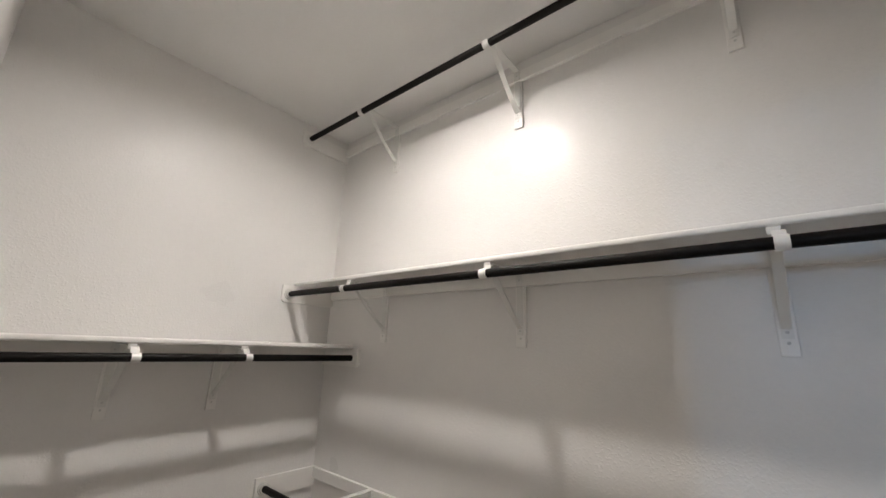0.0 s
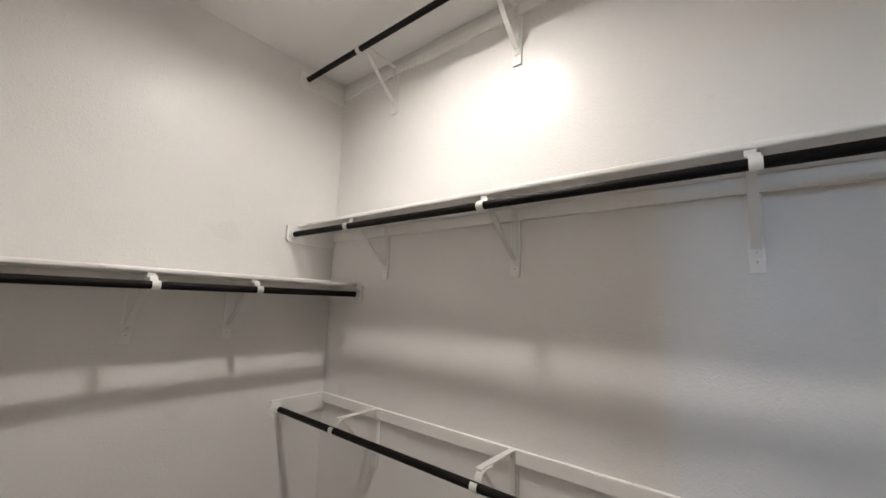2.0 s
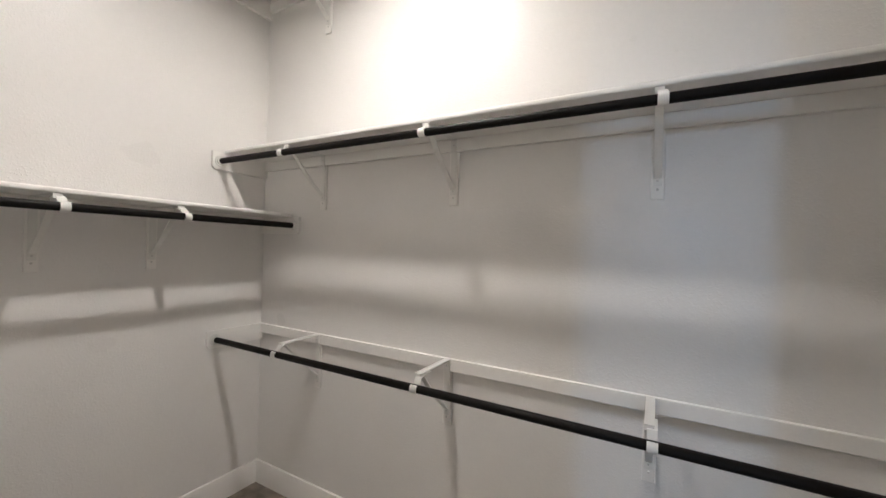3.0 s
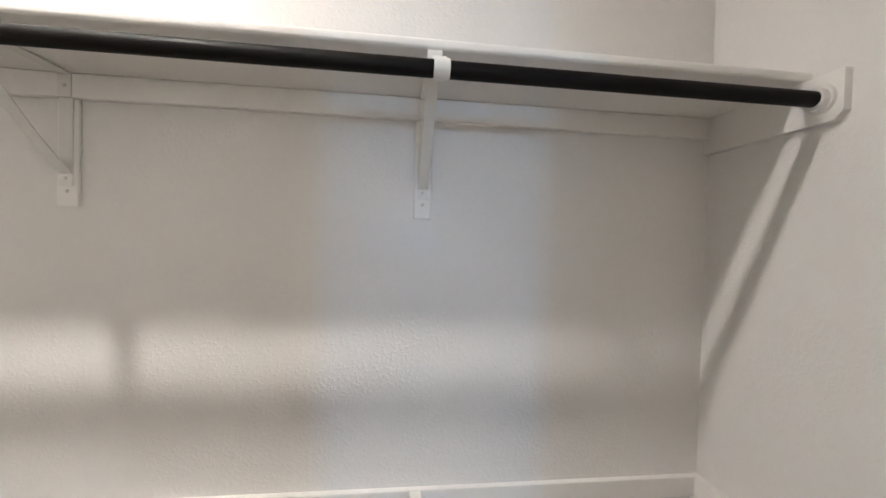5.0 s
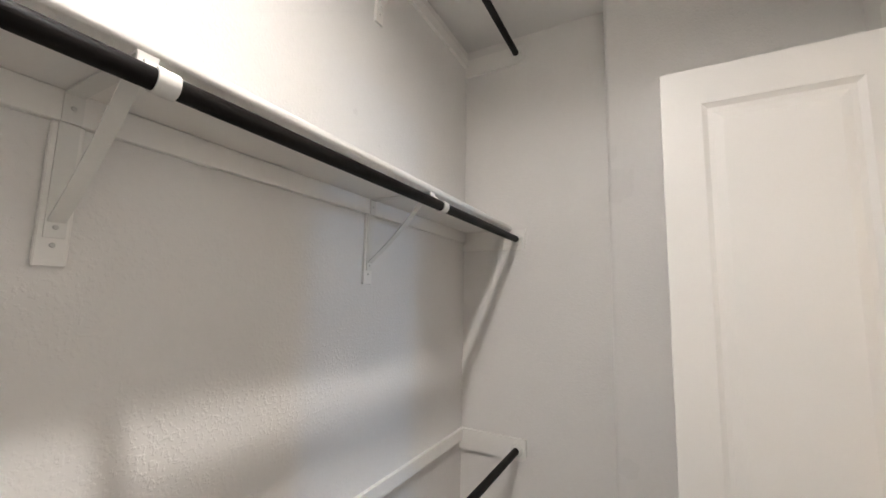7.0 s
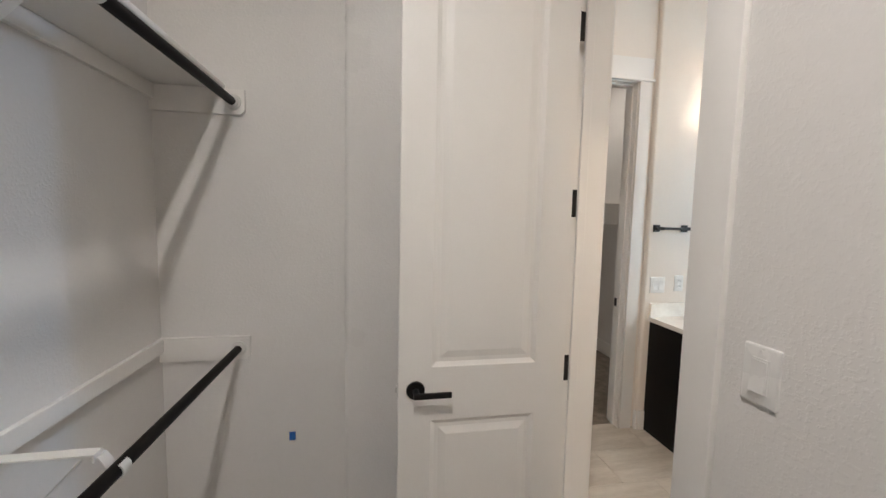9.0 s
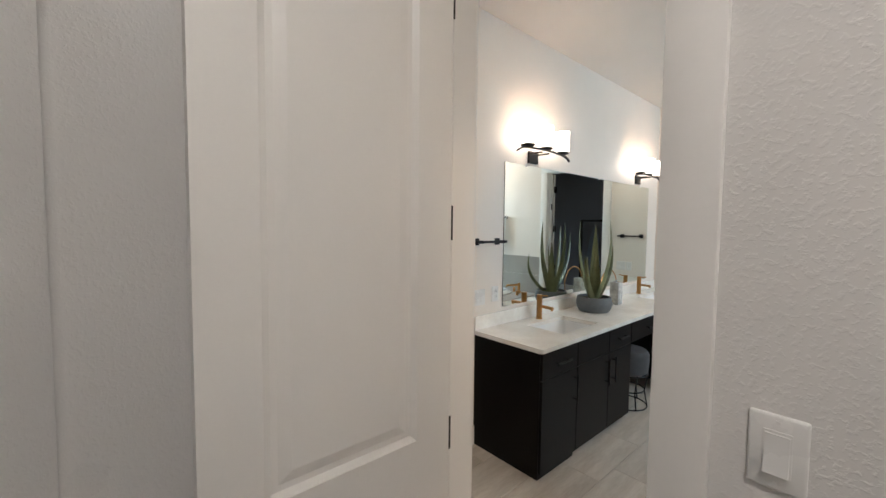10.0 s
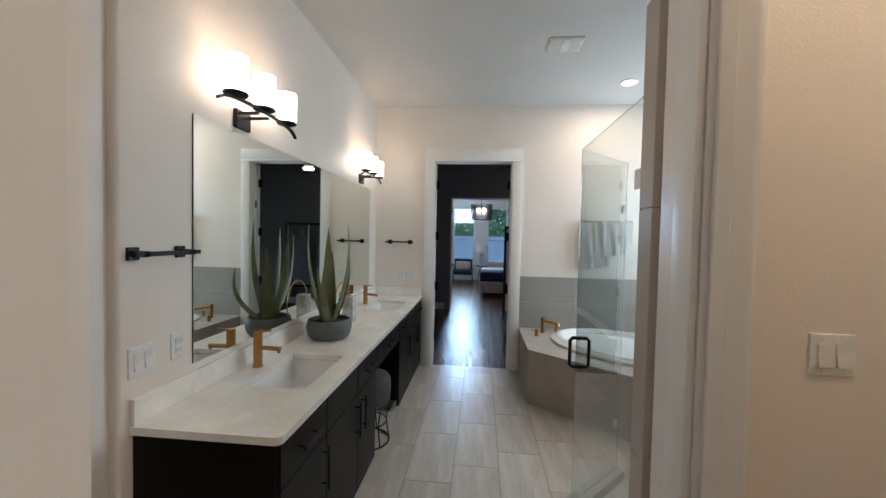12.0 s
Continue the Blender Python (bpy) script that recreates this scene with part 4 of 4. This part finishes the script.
for x0, x1, drop, ph in ((-0.04, 0.29, 0.5, 0.0), (-0.28, 0.05, 0.36, 1.3)):
    bm, rows = bmesh.new(), []
    off = 0.004 if ph else 0.0
    for j in range(19):
        v = j / 18
        row = []
        for i in range(25):
            u = i / 24
            xx = x0 + (x1 - x0) * (u if v < 0.35 else u + (v - 0.35) * 0.22 * (0.5 - u) + 0.05 * (v - 0.35) * (1 if ph else -1))
            wave = 0.022 * math.sin(9 * u + ph + 2 * v) * min(1, v * 2) + 0.01 * math.sin(21 * u + 2 * ph) * v
            if v < 0.12:
                yy, zz = 0.04 + v / 0.12 * 0.018, 0.012 * math.sin(v / 0.12 * math.pi / 2) + 0.002
            else:
                yy, zz = 0.071 + off + abs(wave), 0.012 - drop * (v - 0.12) / 0.88 - 0.05 * u * (v - 0.12)
            row.append(bm.verts.new((xx, yy + off * 2, zz + off)))
        rows.append(row)
    for a, b in zip(rows, rows[1:]):
        for i in range(24):
            bm.faces.new((a[i], a[i + 1], b[i + 1], b[i]))
    bmesh.ops.solidify(bm, geom=bm.faces[:], thickness=0.006)
    part("fold", bm, TOWEL, root, smooth=70)

# windows
def window(name, m, w, h, label, sash=0.42):
    """Local x across, y out of the room, z up."""
    root = new(name)
    root.matrix_world = m
    tagged(root, label, kind="structure")
    f = 0.045
    for x0, x1, z0, z1 in ((0, f, 0, h), (w - f, w, 0, h), (f, w - f, 0, f), (f, w - f, h - f, h), (f, w - f, h * sash - 0.02, h * sash + 0.02)):
        part("window_frame", B(x0, x1, 0.03, 0.08, z0, z1, 0.003), TRIM, root)
    for z0, z1 in ((f, h * sash - 0.02), (h * sash + 0.02, h - f)):
        pane = part("pane", B(f, w - f, 0.052, 0.058, z0, z1), PANE, root)
        pane.visible_shadow = False
    part("window_sill", B(-0.05, w + 0.05, -0.06, 0.03, -0.03, 0.0, 0.004), TRIM, root)
    return root


window("window_1", pose(WINS[0][1], WIN_S, WB, 0, 0, 180), WINS[0][1] - WINS[0][0], WT - WB, "tall white sash window looking onto trees")
window("window_2", pose(WINS[1][1], WIN_S, WB, 0, 0, 180), WINS[1][1] - WINS[1][0], WT - WB, "tall white sash window looking onto trees")
window("window_3", pose(BW, WY0, WZ0, 0, 0, 90), WY1 - WY0, WZ1 - WZ0, "white bathroom window above the tub", 0.5)

# bath ceiling fittings
root = thing("ceiling_vent", (-0.27, -2.53, BATH_H), "white rectangular bathroom exhaust vent grille", "vent")
bm = B(-0.13, 0.13, -0.11, 0.11, -0.012, 0, 0.01, 2)
box(bm, -0.03, 0.03, -0.1, 0.1, -0.02, -0.012, 0.004)
part("frame", bm, PLASTIC, root)
for s in (-1, 1):
    for i in range(9):
        y = -0.085 + i * 0.0212
        part("slat", B(min(s * 0.035, s * 0.115), max(s * 0.035, s * 0.115), y, y + 0.012, -0.0165, -0.0125), PLASTIC, root)
root = thing("recessed_light", (-1.03, -3.3, BATH_H), "small round recessed ceiling light, switched on", "ceiling light")
part("diffuser", cyl(bmesh.new(), (0, 0, -0.01), (0, 0, -0.002), 0.062, seg=32), LED, root, "glowing round diffuser")
part("trim_ring", lathe(bmesh.new(), [(0.063, 0), (0.085, 0), (0.083, -0.006), (0.067, -0.011), (0.063, 0)], seg=32), STEEL, root)

# ---- second closet: shelf end seen through its doorway ----
Z2 = 1.661
solid("shelf_board", B(2.97, 4.09, -1.339, -1.072, Z2, Z2 + 0.02, 0.005), SHELF, "white shelf in the second closet", "shelf")
solid("wall_cleat", B(2.97, 4.09, -1.34, -1.322, Z2 - 0.052, Z2 - 0.0005), SHELF, "white painted wooden cleat along the closet wall", "cleat", "closet cleats")
solid("shelf_upright", B(2.945, 2.969, -1.339, -1.02, Z2 - 0.2, Z2 + 0.02, 0.02, 1, lambda c, d: c.y > -1.1 and c.z < Z2 and abs(d.x) > 0.5 * d.length), SHELF, "white end panel carrying shelf and rod", "panel")
rod("closet_rod", (2.97, -1.041, Z2 - 0.05), (4.1, -1.041, Z2 - 0.05), "dark bronze metal closet rod in the second closet")
bracket(pose(3.3, -1.34, Z2), "second closet brackets")

# ---- bedroom beyond ----
def chandelier():
    x, y = 0.34, -10.0
    root = thing("chandelier", (x, y, 3.06), "dark mesh drum pendant with lit candle bulbs", "chandelier")
    part("rod", cyl(bmesh.new(), (0, 0, -0.62), (0, 0, 0), 0.008, seg=10), BLACK, root)
    part("canopy", cyl(bmesh.new(), (0, 0, -0.025), (0, 0, 0), 0.06, seg=20), BLACK, root)
    for z in (-0.63, -1.04):
        part("hoop", tube(bmesh.new(), ringpts2(0.29, z), 0.008, 8, True), BLACK, root)
    bm = bmesh.new()
    for i in range(90):
        a = 2 * math.pi * i / 90
        c, s = math.cos(a), math.sin(a)
        box(bm, -0.004, 0.004, -0.001, 0.001, -1.04, -0.63)
        bmesh.ops.transform(bm, matrix=Matrix.Translation((0.29 * c, 0.29 * s, 0)) @ Matrix.Rotation(a + math.pi / 2, 4, "Z"), verts=bm.verts[-8:])
    part("mesh_shade", bm, BLACK, root, "dark slatted drum shade")
    for i in range(6):
        a = radians(60 * i)
        p = Vector((0.11 * math.cos(a), 0.11 * math.sin(a), -0.9))
        part("candle", cyl(bmesh.new(), p, p + Vector((0, 0, 0.09)), 0.011, seg=10), PLASTIC, root)
        part("bulb", lathe(bmesh.new(), [(0.009, 0.09), (0.024, 0.115), (0.018, 0.15), (0.002, 0.18)], p, 12), LED, root, "lit candle bulb")
        part("arm", tube(bmesh.new(), [(0, 0, -0.95), (p.x, p.y, -0.93), p], 0.006, 8), BLACK, root)
    part("stem", cyl(bmesh.new(), (0, 0, -0.96), (0, 0, -0.62), 0.008, seg=10), BLACK, root)


def ringpts2(r, z):
    return [(r * math.cos(a), r * math.sin(a), z) for a in (2 * math.pi * i / 48 for i in range(48))]


chandelier()
root = thing("bed", (-0.62, -10.4, 0), "upholstered taupe bed with a navy throw and pale bedding", "bed")
part("base", B(-0.95, 0.95, -1.0, 0.95, 0.1, 0.4, 0.03, 3), BEDBASE, root)
part("plinth", B(-0.85, 0.85, -0.9, 0.85, 0.0, 0.0995), BLACK, root)
part("mattress", B(-0.93, 0.93, -0.98, 0.93, 0.4005, 0.62, 0.06, 4), LINEN, root, "pale mattress and bedding")
part("throw", B(-0.1, 0.955, 0.1, 0.955, 0.39, 0.65, 0.05, 4), NAVY, root, "navy blue throw")
root = thing("armchair", (0.93, -12.75, 0), "low armchair with a wooden frame and navy cushions", "chair")
for s in (-1, 1):
    bm = tube(bmesh.new(), [(s * 0.33, -0.28, 0.0), (s * 0.33, -0.3, 0.52), (s * 0.33, 0.3, 0.5), (s * 0.33, 0.28, 0.0)], 0.018, 8)
    part("side_frame", bm, CHROME, root)
part("seat", B(-0.31, 0.31, -0.3, 0.3, 0.26, 0.4, 0.04, 3), NAVY, root)
part("backrest", B(-0.31, 0.31, -0.36, -0.24, 0.36, 0.78, 0.04, 3), NAVY, root)
part("stretcher", B(-0.33, 0.33, -0.27, -0.24, 0.22, 0.27), CHROME, root)
solid("pillow", B(-0.26, 0.26, -0.06, 0.06, -0.14, 0.14, 0.05, 4), LINEN, "pale lumbar pillow on the armchair", "pillow", at=(0.93, -12.86, 0.55))
root = thing("side_table", (0.28, -12.9, 0), "small round dark side table", "table")
part("tabletop", cyl(bmesh.new(), (0, 0, 0.53), (0, 0, 0.555), 0.22, seg=32), BLACK, root)
for i in range(3):
    a = radians(90 + 120 * i)
    part("leg", tube(bmesh.new(), [(0.05 * math.cos(a), 0.05 * math.sin(a), 0.53), (0.17 * math.cos(a), 0.17 * math.sin(a), 0.0)], 0.013, 8), BLACK, root)
root = thing("table_lamp", (0.28, -12.9, 0.555), "glass table lamp with a white drum shade", "lamp")
part("base", lathe(bmesh.new(), [(0.07, 0), (0.075, 0.01), (0.09, 0.2), (0.06, 0.36), (0.02, 0.42)], seg=24), glass_mat("lamp_glass", (0.75, 0.85, 0.88)), root)
part("shade", lathe(bmesh.new(), [(0.2, 0.48), (0.19, 0.72), (0.186, 0.72), (0.196, 0.48)], seg=32), TOWEL, root)
part("stem", cyl(bmesh.new(), (0, 0, 0.4), (0, 0, 0.6), 0.008, seg=8), CHROME, root)
fan = thing("ceiling_fan", (-0.31, -6.2, 3.06), "dark ceiling fan with a lit globe", "ceiling fan")
part("downrod", cyl(bmesh.new(), (0, 0, -0.22), (0, 0, 0), 0.015, seg=12), BLACK, fan)
part("motor", lathe(bmesh.new(), [(0.03, -0.2), (0.11, -0.22), (0.12, -0.28), (0.06, -0.31)], seg=28), BLACK, fan)
part("globe", lathe(bmesh.new(), [(0.08, -0.312), (0.1, -0.325), (0.085, -0.355), (0.01, -0.365)], seg=24), LED, fan, "lit glass globe")
for i in range(5):
    m = Matrix.Rotation(radians(72 * i + 20), 4, "Z")
    bm = B(0.1, 0.68, -0.055, 0.055, -0.255, -0.247, 0.003)
    bmesh.ops.transform(bm, matrix=m, verts=bm.verts[:])
    part("blade", bm, BLACK, fan)

root = thing("display_rack", (-0.74, -7.36, 0), "black wooden display rack with two pale blue pointed panels", "rack")
for x in (-0.58, 0.58):
    part("post", B(x - 0.025, x + 0.025, -0.02, 0.02, 0, 1.78, 0.003), BLACK, root)
for z in (0.4, 1.73):
    part("rail", B(-0.554, 0.554, -0.018, 0.018, z, z + 0.05, 0.003), BLACK, root)
BLUEGREY = mat("pale_blue_grey", (0.3, 0.36, 0.46), 0.7, tint=0.1, scale=5)
for x in (-0.25, 0.25):
    shape = [(x + 0.17 * s * (1 - (z / 1.2) ** 3), z) for s, z in [(-1, zz / 10) for zz in range(13)] + [(1, zz / 10) for zz in range(11, -1, -1)]]
    part("panel", prism(bmesh.new(), [(px, pz + 0.451) for px, pz in shape], -0.01, 0.01, Matrix(((1, 0, 0, 0), (0, 0, 1, 0), (0, 1, 0, 0), (0, 0, 0, 1)))), BLUEGREY, root, "pale blue-grey pointed panel")

# ---- outdoors ----
structure("ground", B(-120, 120, -160, WIN_S - 0.5, -1.1, -1.0), mat("lawn", (0.06, 0.09, 0.03), 0.95, tint=0.4, scale=0.5, fine=20))
FENCE = mat("grey_blue_siding", (0.16, 0.29, 0.5), 0.7, tint=0.1, scale=3)
fence = thing("neighbour_wall", (0, -22, -1.0), "grey-blue horizontal board fence beyond the garden", "fence")
for i in range(13):
    part("board", B(-9, 9, -0.02, 0.02, 0.01 + i * 0.2, 0.2 + i * 0.2, 0.004), FENCE, fence)
random.seed(5)
LEAVES = mat("tree_leaves", (0.1, 0.27, 0.19), 0.6, tint=0.5, scale=2, dark=(0.05, 0.15, 0.1))
BARK = mat("bark", (0.1, 0.08, 0.06), 0.9, tint=0.3, scale=8)


def tree(x, y, h, spread, seed):
    random.seed(seed)
    root = thing("tree", (x, y, -1.0), "leafy green tree beyond the fence", "tree", "garden trees")
    bm = bmesh.new()
    tube(bm, [(0, 0, 0), (0.1, 0, h * 0.3), (0, 0.1, h * 0.6), (0.1, 0, h * 0.85)], 0.16, 8)
    tips = []
    for i in range(9):
        a, z = random.uniform(0, 6.28), h * random.uniform(0.3, 0.8)
        tip = Vector((spread * random.uniform(0.4, 0.8) * math.cos(a), spread * random.uniform(0.4, 0.8) * math.sin(a), z + h * random.uniform(0.1, 0.25)))
        tube(bm, [(0, 0, z), tip * 0.5 + Vector((0, 0, z * 0.5)), tip], 0.05, 6)
        tips.append(tip)
    part("trunk", bm, BARK, root)
    verts, faces = [], []
    for i in range(5200):
        c = random.choice(tips) + Vector((random.gauss(0, spread * 0.22), random.gauss(0, spread * 0.22), random.gauss(0, h * 0.09)))
        q = Euler((random.uniform(0, 6.28), random.uniform(0, 6.28), random.uniform(0, 6.28))).to_matrix()
        s, n = random.uniform(0.06, 0.13), len(verts)
        verts += [c + q @ Vector(v) * s for v in ((-1, 0, 0), (0, -0.5, 0.1), (1, 0, 0), (0, 0.5, 0.1))]
        faces.append((n, n + 1, n + 2, n + 3))
    me = bpy.data.meshes.new("crown")
    me.from_pydata(verts, [], faces)
    me.materials.append(LEAVES)
    crown = new("crown", me)
    crown.parent = root


backdrop = bpy.data.materials.new("bright_sky_and_far_trees")
backdrop.use_nodes = True
n, k = backdrop.node_tree.nodes, backdrop.node_tree.links
co, sep, no = n.new("ShaderNodeTexCoord"), n.new("ShaderNodeSeparateXYZ"), n.new("ShaderNodeTexNoise")
k.new(co.outputs["Object"], sep.inputs[0]), k.new(co.outputs["Object"], no.inputs["Vector"])
no.inputs["Scale"].default_value, no.inputs["Detail"].default_value = 0.22, 8
hgt, cmp, mx = n.new("ShaderNodeMath"), n.new("ShaderNodeMapRange"), n.new("ShaderNodeMix")
hgt.operation, mx.data_type = "MULTIPLY_ADD", "RGBA"
k.new(no.outputs[0], hgt.inputs[0])
hgt.inputs[1].default_value = -14.0
k.new(sep.outputs[2], hgt.inputs[2])
cmp.inputs["From Min"].default_value, cmp.inputs["From Max"].default_value = -4.2, -3.4
k.new(hgt.outputs[0], cmp.inputs[0])
k.new(cmp.outputs[0], mx.inputs["Factor"])
mx.inputs["A"].default_value, mx.inputs["B"].default_value = (0.12, 0.42, 0.4, 1), (2.2, 3.0, 3.7, 1)
em = n.new("ShaderNodeEmission")
k.new(mx.outputs["Result"], em.inputs[0])
k.new(em.outputs[0], n["Material Output"].inputs[0])
structure("backdrop", B(-60, 60, -75.2, -75, -1.2, 45), backdrop, "bright hazy sky over far trees")
tree(-2.2, -26, 6.5, 2.6, 3)
tree(-5.5, -30, 7.5, 3.0, 4)
tree(3.4, -33, 4.2, 2.6, 6)
tree(0.9, -36, 4.0, 2.4, 8)
tree(-1.0, -31, 6.0, 1.9, 12)
tree(6.5, -34, 4.0, 2.6, 9)

# ---- floor pieces ----
structure("floor_bath", B(BW - T, 3.2, BSOUTH - 0.06, 0.43, -0.1, -0.004), GROUT, "floor of streaked pale tiles with thin joints")
base = bpy.data.objects["floor_bath"]
COLS = [0.49 + 0.303 * i for i in range(-9, 8)]
shared = {}
for i, x0 in enumerate(COLS):
    for j in range(-4, 9):
        y0 = -2.39 + (i - 9) * 0.2 + j * 0.6 - 0.6
        a, b = max(y0 + 0.0015, BSOUTH - 0.055), min(y0 + 0.5985, 0.428)
        c, d = max(x0 + 0.0015, BW), min(x0 + 0.3015, 3.1)
        if b - a < 0.03 or d - c < 0.03 or (c > BE and b < VCORNER) or c > 1.7 or d < -2.2:
            continue
        key = (round(b - a, 3), round(d - c, 3))
        if key not in shared:
            shared[key] = mesh_of("tile", B(0, d - c, 0, b - a, -0.006, 0.0, 0.0012), TILE)
        ob = new("tile", shared[key])
        ob.location, ob.parent = (c, a, 0), base
structure("floor_hall", B(HW - T, HE + T, WIN_S - T, BSOUTH - 0.062, -0.1, -0.004), GROUT, "dark brown wooden plank floor")
base = bpy.data.objects["floor_hall"]
random.seed(11)
shared = {}
i, x0 = 0, -2.0
while x0 < 2.4:
    y0 = BSOUTH - 0.063 - random.uniform(0.2, 1.6)
    start = BSOUTH - 0.063
    while start > WIN_S:
        end = max(y0, WIN_S)
        n = round(start - end, 2)
        if n not in shared:
            shared[n] = mesh_of("plank", B(0.001, 0.126, 0.0015, n, -0.006, 0.0, 0.0014), PLANK)
        ob = new("plank", shared[n])
        ob.location, ob.parent = (x0, start - n, 0), base
        start, y0 = end, end - random.choice((1.2, 1.6, 1.9))
    x0 += 0.127
